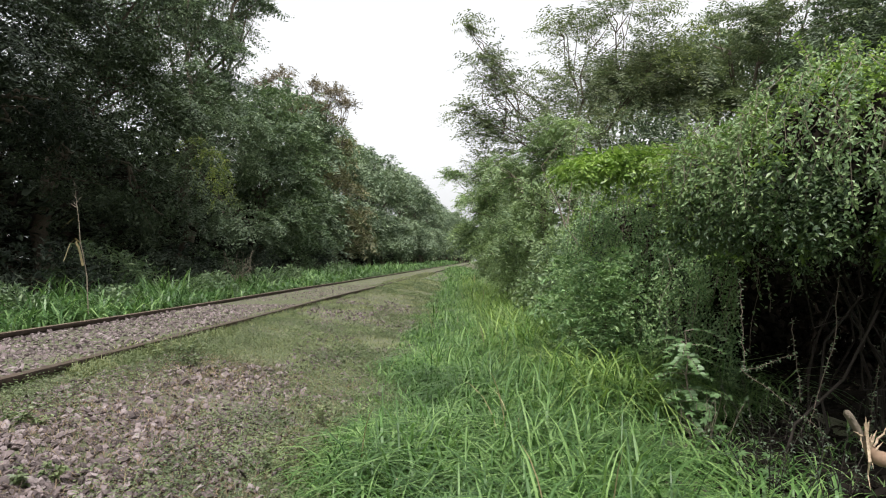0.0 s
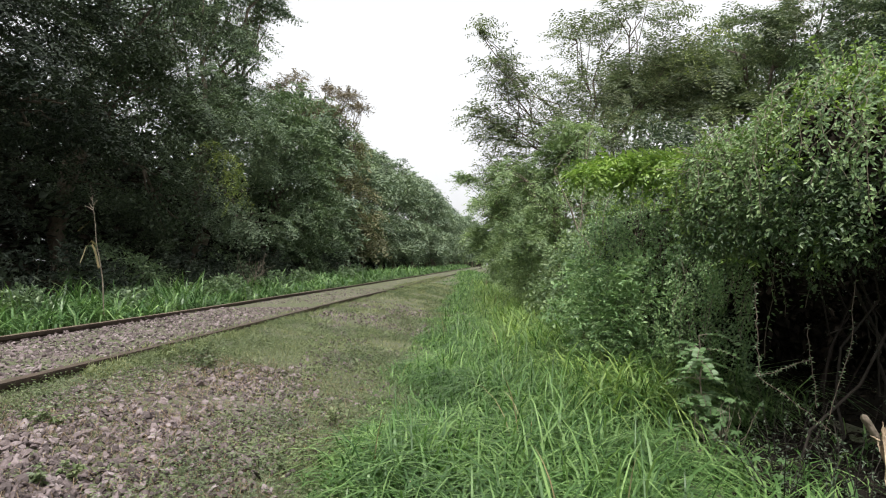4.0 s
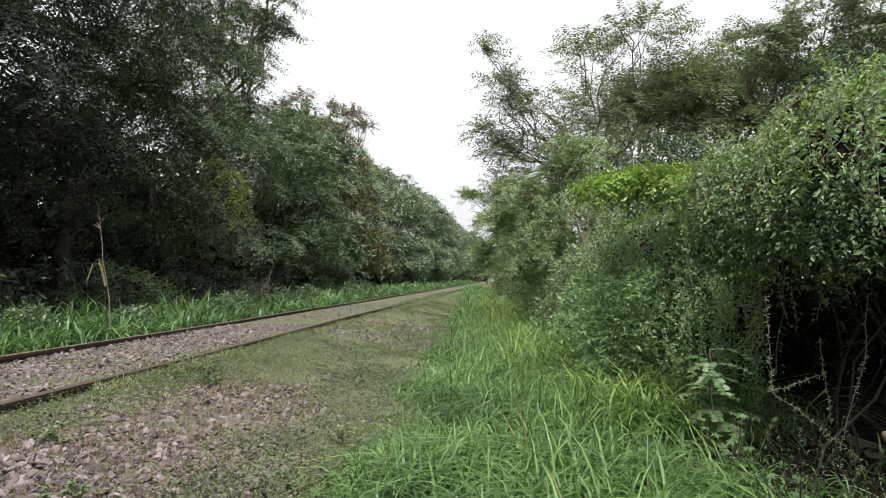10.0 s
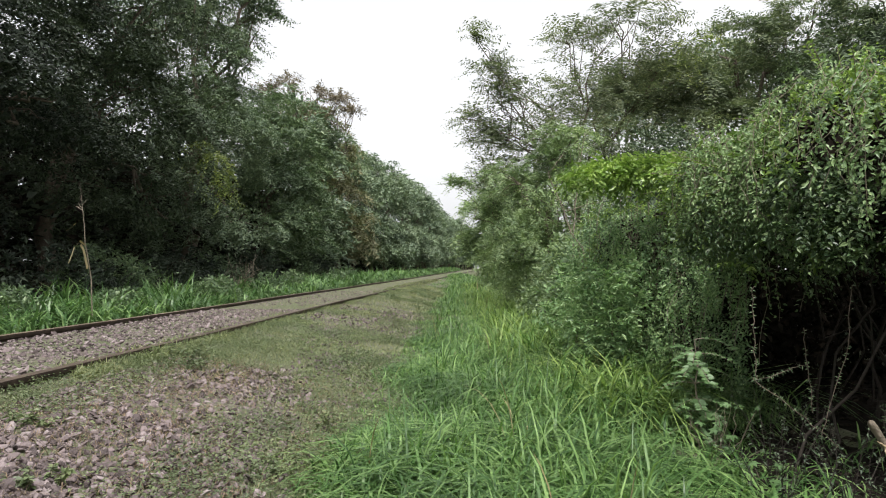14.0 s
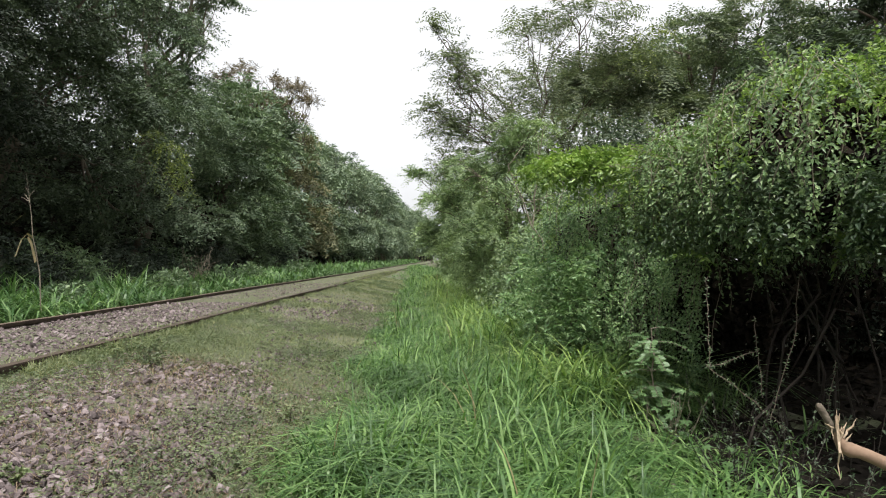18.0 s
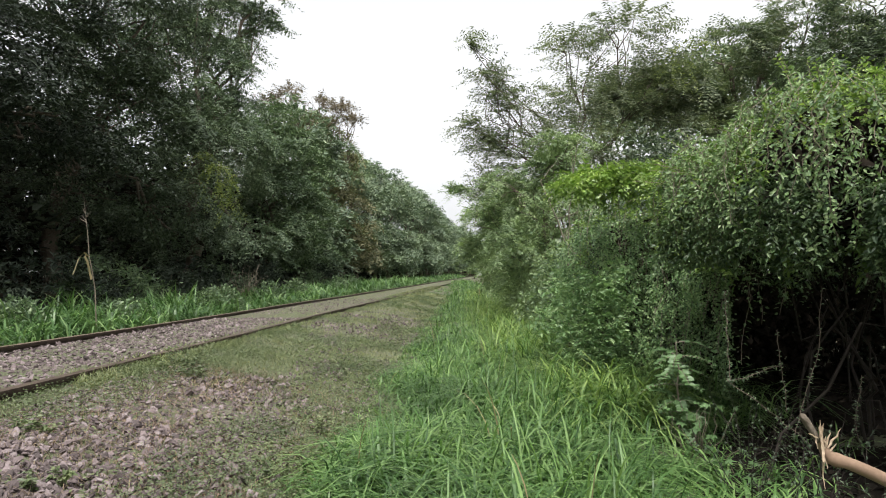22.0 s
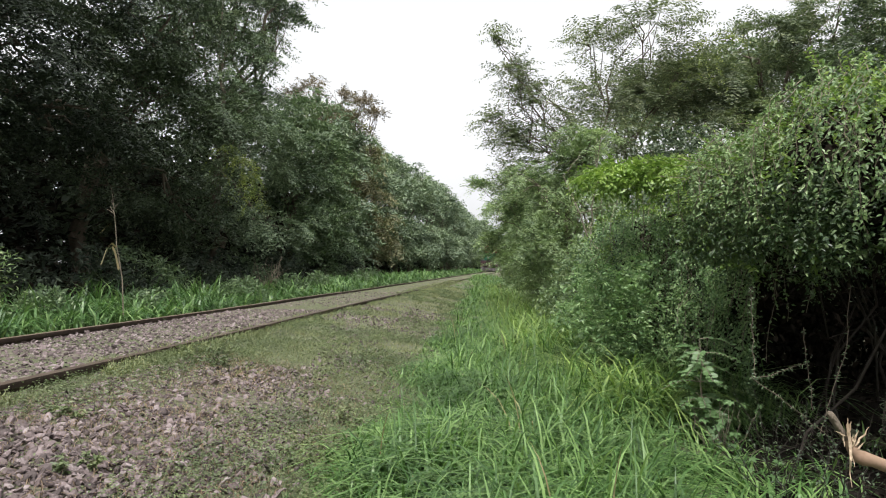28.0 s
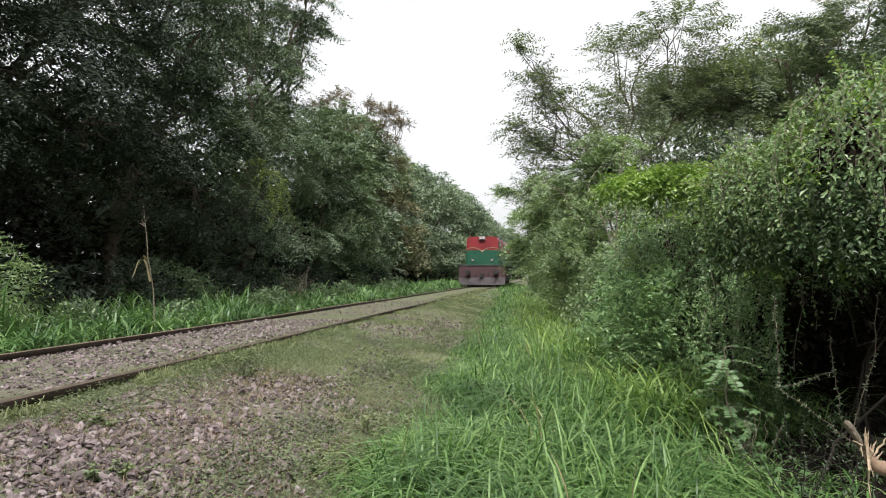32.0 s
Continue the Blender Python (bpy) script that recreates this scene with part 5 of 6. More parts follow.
M_BLACK = paint("black_steel", (0.02, 0.02, 0.02), 0.6)
M_WHITEP = paint("white_number_box", (0.30, 0.23, 0.23), 0.5, 0.8)
M_ROOF = paint("dark_roof", (0.06, 0.055, 0.05), 0.7)


# Lamps are unlit; weak emission added to keep their faces pale.
def lamp_mat():
    m, n, l, out = nodes_of("faint_glow_lamp_face")
    e = n.new("ShaderNodeEmission")
    e.inputs["Color"].default_value = (1.0, 0.9, 0.85, 1)
    e.inputs["Strength"].default_value = 0.24
    l.new(e.outputs[0], out.inputs[0])
    return m


def glass_mat():
    m, n, l, out = nodes_of("cab_glass")
    p = n.new("ShaderNodeBsdfPrincipled")
    p.inputs["Base Color"].default_value = (0.02, 0.025, 0.03, 1)
    p.inputs["Roughness"].default_value = 0.08
    l.new(p.outputs[0], out.inputs[0])
    return m


M_LAMP, M_GLASS = lamp_mat(), glass_mat()


def box(x0, x1, y0, y1, z0, z1, bevel=0.02):
    bm = bmesh.new()
    bmesh.ops.create_cube(bm, size=1, matrix=Matrix.LocRotScale(((x0 + x1) / 2, (y0 + y1) / 2, (z0 + z1) / 2), None, (x1 - x0, y1 - y0, z1 - z0)))
    if bevel:
        bmesh.ops.bevel(bm, geom=bm.edges[:], offset=bevel, segments=2, affect="EDGES", profile=0.6)
    return bm


def cyl(p, axis, r, h, seg=20, bevel=0.0):
    bm = bmesh.new()
    rot = Vector((0, 0, 1)).rotation_difference(Vector(axis)).to_matrix().to_4x4()
    bmesh.ops.create_cone(bm, cap_ends=True, segments=seg, radius1=r, radius2=r, depth=h, matrix=Matrix.Translation(p) @ rot)
    if bevel:
        bmesh.ops.bevel(bm, geom=[e for e in bm.edges if len(e.link_faces) == 2 and e.calc_face_angle(0) > 1], offset=bevel, segments=2, affect="EDGES")
    return bm


def prism(outline, y0, y1):
    """A body whose section across the track is the outline."""
    bm = bmesh.new()
    a = [bm.verts.new((x, y0, z)) for x, z in outline]
    b = [bm.verts.new((x, y1, z)) for x, z in outline]
    bm.faces.new(a)
    bm.faces.new(b[::-1])
    for k in range(len(a)):
        bm.faces.new((a[k], b[k], b[(k + 1) % len(b)], a[(k + 1) % len(a)]))
    bmesh.ops.recalc_face_normals(bm, faces=bm.faces[:])
    return bm


def stripe(y, w=0.032):
    """The waved cream line across the nose, as a swept ribbon."""
    xs = np.linspace(-1.09, 1.09, 41)
    z = 2.50 - 0.16 * np.abs(np.cos(xs * 1.18 + np.pi / 2)) ** 0.7 * 0 + 0.14 * np.sin(np.abs(xs) * 2.35) - 0.10 * np.exp(-(xs / 0.16) ** 2)
    bm = bmesh.new()
    up = [bm.verts.new((x, y, q + w)) for x, q in zip(xs, z)]
    lo = [bm.verts.new((x, y, q - w)) for x, q in zip(xs, z)]
    for k in range(40):
        bm.faces.new((lo[k], lo[k + 1], up[k + 1], up[k]))
    bmesh.ops.solidify(bm, geom=bm.faces[:], thickness=0.012)
    return bm


def build_loco():
    t = thing("locomotive", 0, 0, 0, "red and green diesel locomotive with a cream waved stripe", "locomotive")
    # front is towards -y; rail head at z = 0
    lower = [(-1.16, 1.45), (1.16, 1.45), (1.10, 2.48), (-1.10, 2.48)]
    upper = [(-1.10, 2.48), (1.10, 2.48), (1.05, 3.22), (0.99, 3.34), (0.8, 3.40), (-0.8, 3.40), (-0.99, 3.34), (-1.05, 3.22)]
    part("lower_body", prism(lower, 0.25, 15.0), M_GREEN, t, "dark green lower body side")
    part("upper_body", prism(upper, 0.25, 15.0), M_RED, t, "red upper body")
    part("roof", prism([(-1.0, 3.36), (1.0, 3.36), (0.9, 3.48), (-0.9, 3.48)], 2.2, 14.5), M_ROOF, t, "sooty dark roof")
    part("nose_stripe", stripe(0.235), M_YELLOWP, t, "cream waved stripe")
    for s in (-1, 1):
        part("side_stripe", box(s * 1.105 - 0.012, s * 1.105 + 0.012, 0.3, 14.9, 2.46, 2.54, 0), M_YELLOWP, t)
    part("stripe_badge", cyl((0, 0.215, 2.42), (0, 1, 0), 0.075, 0.03, 16, 0.01), M_YELLOWP, t, "cream badge at the middle of the nose")
    nb = part("number_box", box(-0.22, 0.22, 0.12, 0.30, 3.16, 3.40, 0.02), M_WHITEP, t, "pale headlamp box on the nose")
    for s in (-1, 1):
        part("headlamp", cyl((s * 0.1, 0.11, 3.30), (0, 1, 0), 0.07, 0.05, 16), M_LAMP, nb, "round headlamp with a faint added glow")
    part("marking", box(-0.18, 0.18, 0.105, 0.12, 3.17, 3.21, 0), M_BLACK, nb)
    for s in (-1, 1):
        part("marker_lamp", cyl((s * 0.66, 0.2, 1.80), (0, 1, 0), 0.08, 0.1, 16, 0.015), M_WHITEP, t, "small round marker lamp")
        part("handrail", cyl((s * 1.08, 0.14, 1.95), (0, 0, 1), 0.016, 0.9, 8), M_GREEN, t)
        part("buffer", cyl((s * 0.95, -0.2, 0.95), (0, 1, 0), 0.17, 0.4, 20, 0.03), M_BLACK, t, "round black buffer")
        part("step", box(s * 1.45 - 0.14, s * 1.45 + 0.14, 0.3, 0.7, 0.35, 0.42, 0.01), M_BLACK, t)
        for y in (1.5, 5.5, 9.5, 13):
            w = part("side_window", box(s * 1.085 - 0.03, s * 1.085 + 0.03, y - 0.5, y + 0.5, 2.68, 3.05, 0.01), M_BLACK, t)
            part("pane", box(s * 1.118 - 0.006, s * 1.118 + 0.006, y - 0.42, y + 0.42, 2.74, 2.99, 0), M_GLASS, w)
    part("footplate", box(-1.6, 1.6, -0.02, 15.2, 1.36, 1.48, 0.02), M_BLACK, t, "dark footplate")
    part("buffer_beam", box(-1.58, 1.58, 0.0, 0.3, 0.62, 1.36, 0.03), M_BUFFER, t, "dull maroon buffer beam")
    bm = bmesh.new()
    pts = [(-1.6, -0.02, 0.62), (0, -0.38, 0.62), (1.6, -0.02, 0.62), (1.50, -0.12, 0.12), (0, -0.5, 0.12), (-1.50, -0.12, 0.12)]
    q = [bm.verts.new(p) for p in pts]
    bm.faces.new((q[0], q[1], q[4], q[5]))
    bm.faces.new((q[1], q[2], q[3], q[4]))
    bmesh.ops.solidify(bm, geom=bm.faces[:], thickness=0.03)
    part("plough", bm, M_PLOUGH, t, "dusty grey plough plate")
    part("coupler", box(-0.11, 0.11, -0.55, 0.05, 0.62, 0.9, 0.03), M_BLACK, t, "black coupler")
    for x in (-0.45, 0.42):
        part("brake_hose", cyl((x, -0.06, 0.75), (0, 0.2, 1), 0.03, 0.4, 8), M_BLACK, t)
    part("exhaust", cyl((0.1, 7.5, 3.58), (0, 0, 1), 0.2, 0.25, 14, 0.02), M_ROOF, t)
    part("roof_rail", cyl((0.9, 6.0, 3.56), (0, 1, 0), 0.03, 7.0, 8), M_ROOF, t)
    part("fuel_tank", box(-1.2, 1.2, 5.9, 9.4, 0.32, 1.2, 0.12), M_BLACK, t, "black fuel tank")
    wheels = []
    for y0 in (3.0, 12.2):
        for s in (-1, 1):
            part("bogie_frame", box(s * 1.08 - 0.07, s * 1.08 + 0.07, y0 - 1.9, y0 + 1.9, 0.42, 0.78, 0.04), M_BLACK, t, "black bogie side frame")
        for dy in (-1.5, 0, 1.5):
            bm = cyl((0, 0, 0), (1, 0, 0), 0.08, 1.9, 10)
            for s in (-1, 1):
                o = cyl((s * 0.873, 0, 0), (1, 0, 0), 0.5, 0.12, 26, 0.02)
                me = bpy.data.meshes.new("tmp")
                o.to_mesh(me)
                o.free()
                bm.from_mesh(me)
                bpy.data.meshes.remove(me)
            w = part("wheelset", bm, M_RUST, t, "rusty steel wheelset", pose(0, y0 + dy, 0.5))
            wheels.append((w, y0 + dy))
    return t, wheels



# ---------------------------------------------------------------- single plants and branches
def pinnate(rng, a, d, L, pairs, leaf, width, droop=0.3):
    """A frond: its stalk, and the points of each rounded leaflet."""
    d = unit(np.array(d, float))
    s = np.linspace(0, 1, 7)[:, None]
    pts = a + d * L * s - UP * droop * L * s * s
    tb = tube(pts, np.linspace(0.003, 0.0012, 7), 4)
    side = unit(np.cross(d, UP))
    q = np.repeat(np.linspace(0.25, 0.97, pairs), 2)
    base = a + d * L * q[:, None] - UP * (droop * L * q * q)[:, None]
    sg = np.tile([1.0, -1.0], pairs)[:, None]
    way = side * sg + d * 0.35 + rng.normal(0, 0.12, (2 * pairs, 3))
    v, f = broad_leaves(rng, base, way, UP + np.array([0, -0.7, 0]) + rng.normal(0, 0.25, (2 * pairs, 3)), leaf * rng.uniform(0.8, 1.15, 2 * pairs), width, 0.1)
    return tb, v.reshape(-1, 6, 3)


def leafy_part(name, parent, inv, stem, leaf, mats):
    v, f = joined([stem, leaf])
    ob = put(name, mesh_of(name, v, f, mats, np.concatenate([np.zeros(len(stem[1]), int), np.ones(len(leaf[1]), int)])), parent)
    ob.matrix_parent_inverse = inv
    return ob


def build_sapling(seed, x, y, top, fronds, length, pairs, leaf, label, group=""):
    rng = np.random.default_rng(seed)
    z = float(ground_z(x, y))
    t = thing("sapling", x, y, z, label, "sapling", group)
    inv = t.matrix_basis.inverted()
    pts = bent(rng, (x, y, z - 0.03), (x - 0.03, y, top), 9, 0.02)
    v, f = tube(pts, np.linspace(0.008, 0.003, 9), 6)
    ob = put("stem", mesh_of("stem", v, f, M_TWIG, smooth=True), t)
    ob.matrix_parent_inverse = inv
    for k in range(fronds):
        h = 0.2 + 0.8 * (k / (fronds - 1.0))
        a = pts[min(int(h * 8), 8)]
        az = k * 2.4 + rng.uniform(-0.3, 0.3)
        d = (np.cos(az), np.sin(az) * 0.8 - 0.25, rng.uniform(0.15, 0.6))
        tb, lv = pinnate(rng, a, d, length * rng.uniform(0.75, 1.25), pairs, leaf, leaf * 0.58, 0.5)
        fr = put("frond", mesh_of("frond", tb[0], tb[1], M_TWIG), t)
        fr.matrix_parent_inverse = inv
        for q in lv:
            put("leaflet", mesh_of("leaflet", q, [[0, 1, 2, 3], [0, 3, 4, 5]], M_SAPLING), fr)


def build_broken_branch():
    rng = np.random.default_rng(9)
    t = thing("broken_branch", 0.92, 1.6, 0.2, "snapped brown branch with a splintered pale end", "branch")
    inv = t.matrix_basis.inverted()

    def add(name, me, label=""):
        put(name, me, t, label).matrix_parent_inverse = inv

    pts = np.array([(0.893, 1.60, 0.252), (0.900, 1.60, 0.232), (0.911, 1.60, 0.213), (0.930, 1.602, 0.205), (0.950, 1.605, 0.200), (0.986, 1.615, 0.186), (1.036, 1.63, 0.163), (1.12, 1.66, 0.122), (1.40, 1.78, 0.02), (1.75, 1.97, -0.14), (2.1, 2.3, -0.39)])
    v, f = tube(pts, np.array([0.010, 0.0125, 0.0165, 0.0180, 0.0150, 0.0152, 0.0165, 0.0175, 0.018, 0.02, 0.022]), 14)
    v = v + 0.0006 * np.array([[noise.noise(Vector(q * 55)), noise.noise(Vector(q * 55 + 9)), noise.noise(Vector(q * 55 + 21))] for q in v])
    add("limb", mesh_of("limb", v, f, M_STEM, smooth=True), "smooth reddish-brown bark")
    pts = np.array([(0.840, 1.588, 0.320), (0.845, 1.589, 0.314), (0.855, 1.592, 0.301), (0.868, 1.595, 0.282), (0.880, 1.598, 0.262), (0.888, 1.60, 0.250)])
    v, f = tube(pts, np.array([0.002, 0.0085, 0.0092, 0.0085, 0.009, 0.006]), 9)
    add("snapped_stub", mesh_of("snapped_stub", v, f, M_BARK, smooth=True), "grey bark stub bent upward")
    strips = (((0.886, 1.585, 0.292), (0.889, 1.578, 0.142), 0.0062), ((0.884, 1.586, 0.262), (0.882, 1.58, 0.307), 0.0042), ((0.888, 1.586, 0.268), (0.891, 1.582, 0.298), 0.0038), ((0.880, 1.588, 0.262), (0.853, 1.58, 0.275), 0.0036), ((0.897, 1.588, 0.240), (0.908, 1.582, 0.277), 0.0052), ((0.903, 1.588, 0.238), (0.931, 1.58, 0.287), 0.0050), ((0.895, 1.588, 0.236), (0.895, 1.582, 0.268), 0.0044), ((0.908, 1.59, 0.228), (0.922, 1.584, 0.250), 0.0040), ((0.876, 1.59, 0.262), (0.877, 1.585, 0.236), 0.0030), ((0.890, 1.588, 0.240), (0.897, 1.58, 0.190), 0.0040))
    for p, q, w in strips:
        v, f = tube(bent(rng, p, q, 6, 0.03), np.array([w * 0.4, w * 0.6, w * 0.58, w * 0.45, w * 0.25, 0.0005]), 5)
        add("splinter", mesh_of("splinter", v, f, M_WOOD), "pale raw wood splinter")


def build_spiny_vines():
    rng = np.random.default_rng(14)
    lines = (((0.394, -0.02), (0.395, -0.09), (0.397, -0.16)), ((0.535, -0.02), (0.527, -0.115), (0.503, -0.185), (0.489, -0.245)), ((0.467, -0.08), (0.472, -0.14), (0.479, -0.205)), ((0.39, -0.155), (0.45, -0.20), (0.515, -0.253)), ((0.59, -0.15), (0.582, -0.20), (0.575, -0.24)), ((0.40, -0.16), (0.44, -0.145), (0.47, -0.135)))
    for k, ln in enumerate(lines):
        d = 3.25 + 0.1 * (k % 3)
        p = np.array([at_ray(u, v, d) for u, v in ln])
        tt = np.linspace(0, len(p) - 1, 14)
        pts = np.stack([np.interp(tt, np.arange(len(p)), p[:, i]) for i in range(3)], 1) + rng.normal(0, 0.004, (14, 3))
        t = thing("spiny_vine", *pts[-1], "thin pale vine with small paired leaves in the hollow", "vine", "vines hanging in the hollow")
        inv = t.matrix_basis.inverted()
        tb = tube(pts, np.full(14, 0.002), 5)
        m = 34
        q = np.sort(rng.uniform(0, 13, m))
        i = np.minimum(q.astype(int), 12)
        base = pts[i] + (pts[i + 1] - pts[i]) * (q - i)[:, None]
        along = unit(pts[i + 1] - pts[i])
        side = np.where(np.arange(m) % 2 == 0, 1.0, -1.0)[:, None] * unit(np.cross(along, np.array([0, 1.0, 0])))
        lv = leaves(rng, base, side + along * -0.2 + rng.normal(0, 0.25, (m, 3)), np.array([0, -1.0, 0.3]) + rng.normal(0, 0.3, (m, 3)), rng.uniform(0.010, 0.021, m), 0.006)
        leafy_part("stem", t, inv, tb, lv, [M_BARK, M_CANOPY])


def build_weed_clump(rng, x, y, r, h, n):
    z = float(ground_z(x, y))
    t = thing("weed_clump", x, y, z, "low leafy green weed growing on the stony shoulder", "weed", "weeds on the shoulder")
    foliage = []
    for _ in range(n):
        az = rng.uniform(0, 2 * np.pi)
        rr = r * np.sqrt(rng.uniform(0, 1))
        a = np.array([np.cos(az) * rr * 0.7, np.sin(az) * rr * 0.7, -0.02])
        b = np.array([np.cos(az) * rr * 1.3, np.sin(az) * rr * 1.3, h * rng.uniform(0.5, 1.1)])
        pts = bent(rng, a, b, 5, 0.06)
        v, f = tube(pts, np.linspace(0.003, 0.0012, 5), 4)
        put("stem", mesh_of("stem", v, f, M_TWIG), t)
        m = 26
        q = rng.uniform(0.8, 4, m)
        i = np.minimum(q.astype(int), 3)
        base = pts[i] + (pts[i + 1] - pts[i]) * (q - i)[:, None]
        way = np.concatenate([rng.normal(0, 1, (m, 2)), rng.uniform(-0.2, 0.5, (m, 1))], 1)
        foliage.append(leaves(rng, base, way, UP + rng.normal(0, 0.3, (m, 3)), rng.uniform(0.018, 0.042, m), 0.018))
    v, f = joined(foliage)
    put("foliage", mesh_of("foliage", v, f, M_WEED), t)["kind"] = "stuff"


def ribbon(path, widths):
    """A folded strap leaf along a path."""
    path = np.asarray(path, float)
    s = np.linspace(0, len(path) - 1, 13)
    p = np.stack([np.interp(s, np.arange(len(path)), path[:, i]) for i in range(3)], 1)
    w = np.interp(s, np.linspace(0, 12, len(widths)), widths)[:, None]
    side = np.array([0.25, -0.95, 0.1])
    fold = UP * 0.3
    v = np.stack([p + (side + fold) * w * 0.5 + np.array([0.5, 0, 0.3]) * w, p, p - (side - fold) * w * 0.5 - np.array([0.5, 0, 0.3]) * w], 1)
    k = (np.arange(12) * 3)[:, None, None]
    q = np.array([[0, 1, 4, 3], [1, 2, 5, 4]])[None]
    return v.reshape(-1, 3), (k + q).reshape(-1, 4)


def build_reed():
    rng = np.random.default_rng(8)
    x, y = -5.08, 8.6
    z = float(ground_z(x, y))
    t = thing("reed", x, y, z, "tall pale reed with a bent strap leaf and bare flower stalk", "reed")
    inv = t.matrix_basis.inverted()
    pts = np.array([(x, y, z - 0.02), (-5.11, 8.6, 0.485), (-5.166, 8.6, 0.79), (-5.205, 8.6, 0.96), (-5.222, 8.6, 1.205), (-5.247, 8.6, 1.395), (-5.271, 8.6, 1.586), (-5.30, 8.6, 1.78)])
    v, f = tube(pts, np.array([0.009, 0.008, 0.0065, 0.0055, 0.0045, 0.004, 0.002, 0.001]), 6)
    put("stalk", mesh_of("stalk", v, f, M_TWIG, smooth=True), t).matrix_parent_inverse = inv
    for line, w in ((((-5.205, 8.6, 0.94), (-5.265, 8.58, 0.995), (-5.325, 8.56, 0.91), (-5.385, 8.54, 0.70)), (0.02, 0.05, 0.045, 0.006)), (((-5.255, 8.58, 0.95), (-5.20, 8.56, 0.87), (-5.135, 8.55, 0.63)), (0.03, 0.06, 0.02)), (((-5.277, 8.58, 1.27), (-5.36, 8.57, 1.20), (-5.45, 8.56, 1.12)), (0.008, 0.026, 0.004))):
        v, f = ribbon(line, w)
        put("strap_leaf", mesh_of("strap_leaf", v, f, M_STRAW), t, "pale dry strap leaf").matrix_parent_inverse = inv
    for p, q in (((-5.247, 8.6, 1.41), (-5.35, 8.58, 1.47)), ((-5.25, 8.6, 1.48), (-5.185, 8.6, 1.565)), ((-5.25, 8.6, 1.42), (-5.325, 8.62, 1.51)), ((-5.262, 8.6, 1.53), (-5.30, 8.58, 1.60))):
        v, f = tube(bent(rng, p, q, 5, 0.04), np.linspace(0.006, 0.002, 5), 5)
        put("twig", mesh_of("twig", v, f, M_TWIG), t).matrix_parent_inverse = inv


def build_palmate_weed(seed, x, y, n, spread_x, top):
    """A low vine with broad five-lobed leaves on thin stalks."""
    rng = np.random.default_rng(seed)
    z = float(ground_z(x, y))
    t = thing("palmate_weed", x, y, z, "low vine with broad lobed pale green leaves at the grass edge", "weed", "lobed weeds at the grass edge")
    ang = np.linspace(-2.5, 2.5, 11)
    reach = np.array([0.55, 0.38, 0.78, 0.45, 0.95, 0.5, 0.95, 0.45, 0.78, 0.38, 0.55])
    for k in range(n):
        tip = np.array([rng.normal(0, spread_x), rng.normal(-0.05, 0.07), rng.uniform(0.05, top)])
        pts = bent(rng, (tip[0] * 0.4, 0.03, -0.02), tip, 6, 0.05)
        v, f = tube(pts, np.linspace(0.003, 0.0015, 6), 4)
        st = put("stalk", mesh_of("stalk", v, f, M_TWIG), t)
        r = rng.uniform(0.03, 0.052)
        az = rng.uniform(0, 6.28)
        fwd = np.array([np.cos(az), np.sin(az) - 0.5, rng.uniform(-0.5, 0.0)])
        fwd = unit(fwd)
        side = unit(np.cross(fwd, UP + np.array([0, -0.5, 0])))
        nor = np.cross(side, fwd)
        rim = tip + r * reach[:, None] * (np.cos(ang)[:, None] * fwd + np.sin(ang)[:, None] * side) - nor * (r * 0.25 * reach ** 2)[:, None]
        v = np.concatenate([tip[None], rim])
        f = np.array([[0, i, i + 1] for i in range(1, 11)])
        put("lobed_leaf", mesh_of("lobed_leaf", v, f, M_SAPLING), st)


def build_cane_clump():
    rng = np.random.default_rng(18)
    x, y = -6.3, 6.9
    z = float(ground_z(x, y))
    t = thing("cane_clump", x, y, z, "bushy clump of light green cane leaves beside the track", "cane")
    r = rng.normal(0, 0.16, (260, 3)) * np.array([1, 1, 0])
    v, f = blades(rng, r, rng.uniform(0.7, 1.5, 260), rng.uniform(0.015, 0.035, 260), rng.uniform(0.3, 1.1, 260), 6)
    put("leaves", mesh_of("leaves", v, f, M_VERGE), t)
    p, w = on_blobs(rng, [(0, 0, 0.9, 0.4, 0.45, 0.45)], 240, 0.5, -0.6)
    v, f = sprays(rng, p, w, rng.uniform(0.25, 0.5, len(p)), 12, 0.09, 0.018, 0.5)
    put("sprays", mesh_of("sprays", v, f, M_ACACIA), t)


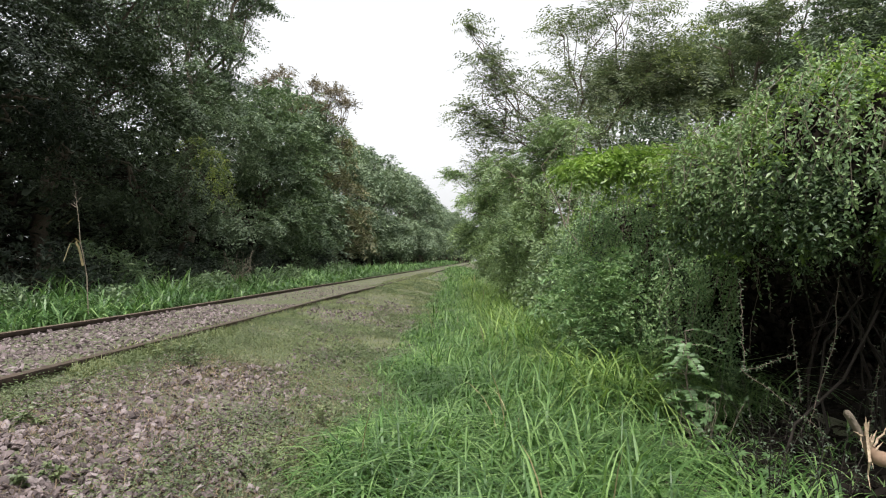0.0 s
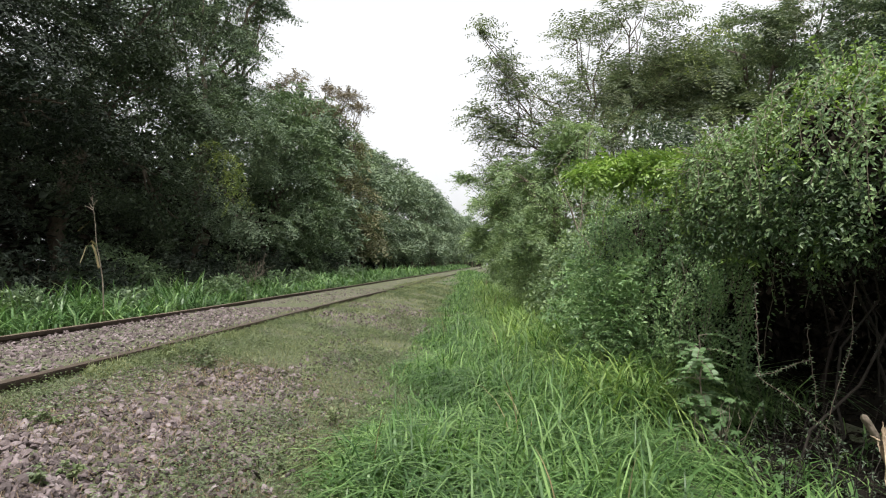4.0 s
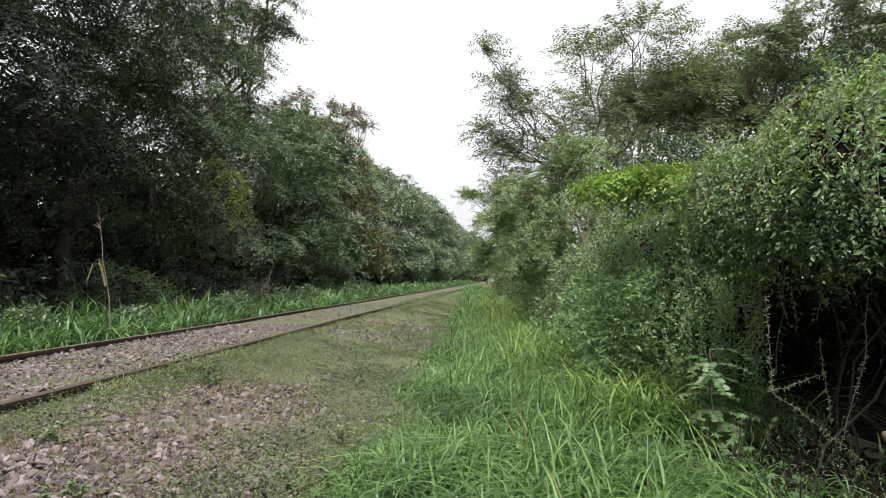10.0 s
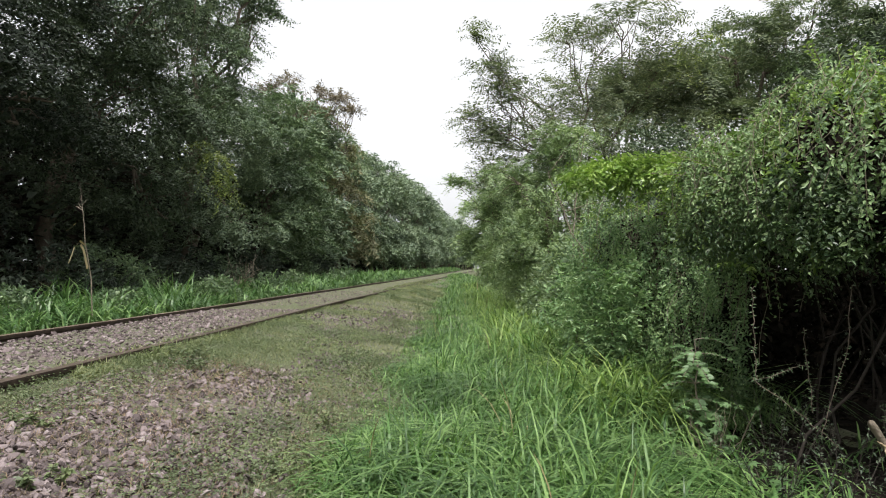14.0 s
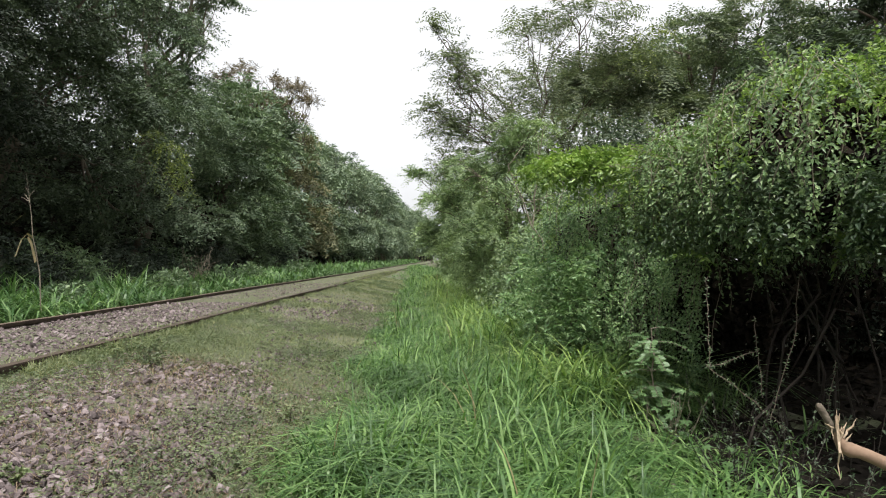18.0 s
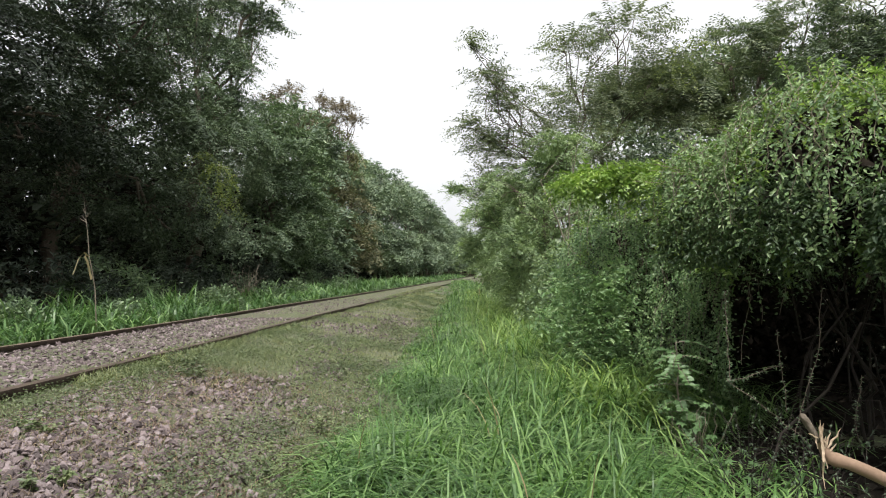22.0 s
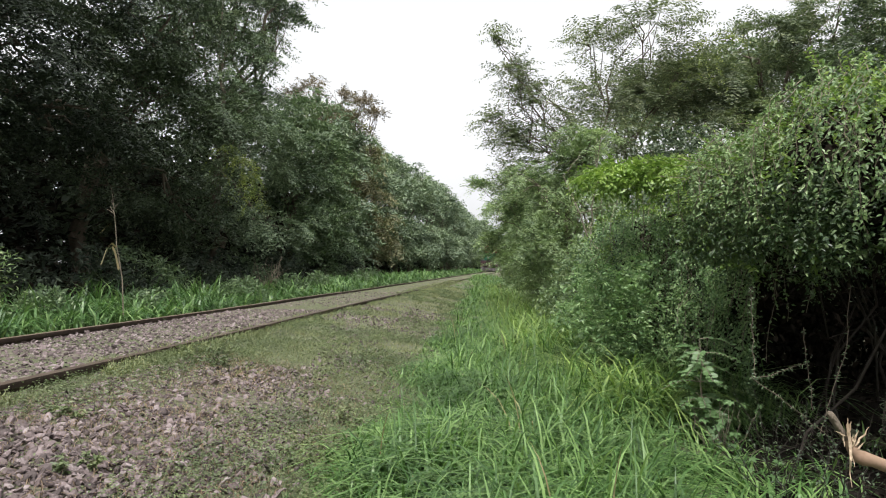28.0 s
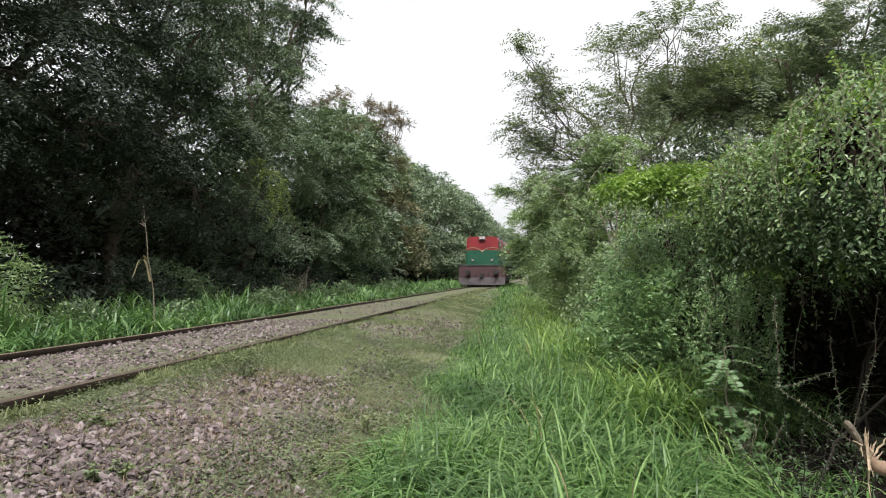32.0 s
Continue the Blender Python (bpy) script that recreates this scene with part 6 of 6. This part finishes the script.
def build_bare_stems():
    rng = np.random.default_rng(28)
    for name, a, b, rad in (("leaning_stem", at_ray(0.105, 0.145, 7.2), at_ray(0.19, -0.06, 7.2), 0.012), ("leaning_stem", at_ray(0.16, 0.20, 8.2), at_ray(0.145, 0.06, 8.4), 0.010), ("leaning_stem", at_ray(0.185, 0.0, 6.9), at_ray(0.185, -0.13, 6.7), 0.009)):
        z = float(ground_z(b[0], b[1]))
        foot = np.array([b[0] + (b[0] - a[0]) * 0.3, b[1], z])
        t = thing(name, *foot, "bare pale brown stem leaning out of the shrubs", "stem", "bare stems in the shrubs")
        inv = t.matrix_basis.inverted()
        pts = np.concatenate([bent(rng, a, b, 8, 0.015), foot[None]])
        v, f = tube(pts, np.linspace(rad * 0.4, rad * 1.1, 9), 6)
        put("shaft", mesh_of("shaft", v, f, M_TWIG, smooth=True), t).matrix_parent_inverse = inv
        for k in range(5):
            s = pts[rng.integers(0, 6)]
            v, f = tube(bent(rng, s, s + np.array([rng.normal(0, 0.25), rng.normal(0, 0.1), rng.uniform(0.05, 0.3)]), 5, 0.05), np.linspace(rad * 0.4, 0.0015, 5), 4)
            put("twig", mesh_of("twig", v, f, M_TWIG), t).matrix_parent_inverse = inv
    # dead twiggy bush across the track
    x, y = -6.6, 18.6
    z = float(ground_z(x, y))
    t = thing("dead_bush", x, y, z, "leafless grey twiggy bush at the foot of the trees", "bush")
    for k in range(16):
        b = np.array([rng.normal(0, 0.35), rng.normal(0, 0.3), rng.uniform(0.7, 1.35)])
        pts = bent(rng, (0, 0, 0), b, 6, 0.06)
        pieces = [tube(pts, np.linspace(0.014, 0.004, 6), 5)]
        for _ in range(4):
            s = pts[rng.integers(2, 6)]
            pieces.append(tube(bent(rng, s, s + rng.normal(0, 0.2, 3), 4, 0.05), np.linspace(0.005, 0.002, 4), 4))
        v, f = joined(pieces)
        put("branch", mesh_of("branch", v, f, M_TWIG), t)


def build_twiggy_bush():
    rng = np.random.default_rng(52)
    for x, y in ((1.62, 3.0), (1.42, 3.4), (1.75, 3.5), (1.4, 2.75), (1.55, 3.75), (1.28, 3.0), (1.5, 2.5)):
        z = float(ground_z(x, y))
        t = thing("twiggy_bush", x, y, z, "grey twiggy seedling with tiny leaves at the mouth of the hollow", "bush", "twiggy seedlings")
        foliage = []
        for k in range(8):
            e = np.array([rng.normal(0, 0.16), rng.normal(-0.05, 0.12), rng.uniform(0.22, 0.52)])
            pts = bent(rng, (0, 0, -0.02), e, 6, 0.05)
            v, f = tube(pts, np.linspace(0.003, 0.001, 6), 4)
            put("twig", mesh_of("twig", v, f, M_SHADE_WOOD), t)
            m = 12
            q = rng.uniform(1.5, 5, m)
            i = np.minimum(q.astype(int), 4)
            base = pts[i] + (pts[i + 1] - pts[i]) * (q - i)[:, None]
            foliage.append(leaves(rng, base, rng.normal(0, 1, (m, 3)), UP + rng.normal(0, 0.4, (m, 3)), rng.uniform(0.012, 0.028, m), 0.010))
        v, f = joined(foliage)
        put("foliage", mesh_of("foliage", v, f, M_MIDLEAF), t)["kind"] = "stuff"


build_twiggy_bush()
build_sapling(3, 1.28, 4.0, 0.25, 30, 0.19, 7, 0.042, "slender sapling with pale green pinnate leaves before the thicket")
for seed, x, y, top in ((71, 1.0, 6.6, 0.18), (72, 1.3, 6.1, 0.10), (73, 1.15, 8.2, 0.2)):
    build_sapling(seed, x, y, top, 10, 0.26, 7, 0.06, "low pinnate-leaved seedling in the grass", "seedlings in the grass")
for seed, x, y, n, wide, top in ((81, 1.32, 3.85, 22, 0.09, 0.34), (82, 1.38, 3.3, 7, 0.08, 0.14), (83, 1.22, 4.15, 9, 0.08, 0.2)):
    build_palmate_weed(seed, x, y, n, wide, top)
build_broken_branch()
build_spiny_vines()
build_reed()
build_cane_clump()
build_bare_stems()
clump_rng = np.random.default_rng(61)
for x, y, r, h, n in ((-2.42, 5.3, 0.22, 0.16, 16), (-2.25, 5.0, 0.14, 0.10, 10), (-1.65, 11.4, 0.35, 0.2, 18), (-1.35, 10.6, 0.3, 0.16, 14), (-1.75, 2.6, 0.09, 0.07, 8), (-1.0, 4.2, 0.3, 0.12, 18), (-0.85, 3.3, 0.25, 0.12, 16), (-2.2, 3.2, 0.1, 0.08, 8), (-1.2, 6.4, 0.3, 0.12, 16)):
    build_weed_clump(clump_rng, x, y, r, h, n)

loco, wheelsets = build_loco()
build_ballast()


# ---------------------------------------------------------------- what moves
def loco_y(t):
    return 44.5 + 10.5 * (32.0 - t)


def loco_pose(t):
    y = loco_y(t)
    slope = (float(track_x(y + 13)) - float(track_x(y + 1))) / 12.0
    rise = (float(track_z(y + 13)) - float(track_z(y + 1))) / 12.0
    return pose(float(track_x(y)), y, float(track_z(y)), math.degrees(math.atan(rise)), 0, -math.degrees(math.atan(slope)))


def motions():
    walk(loco, [(t, loco_pose(t)) for t in np.arange(0, 32.01, 0.5)])
    for w, y in wheelsets:
        walk(w, [(k / 15.0, pose(0, y, 0.5, math.degrees(10.5 * k / 15.0 / 0.5))) for k in range(0, 481)])


motions()
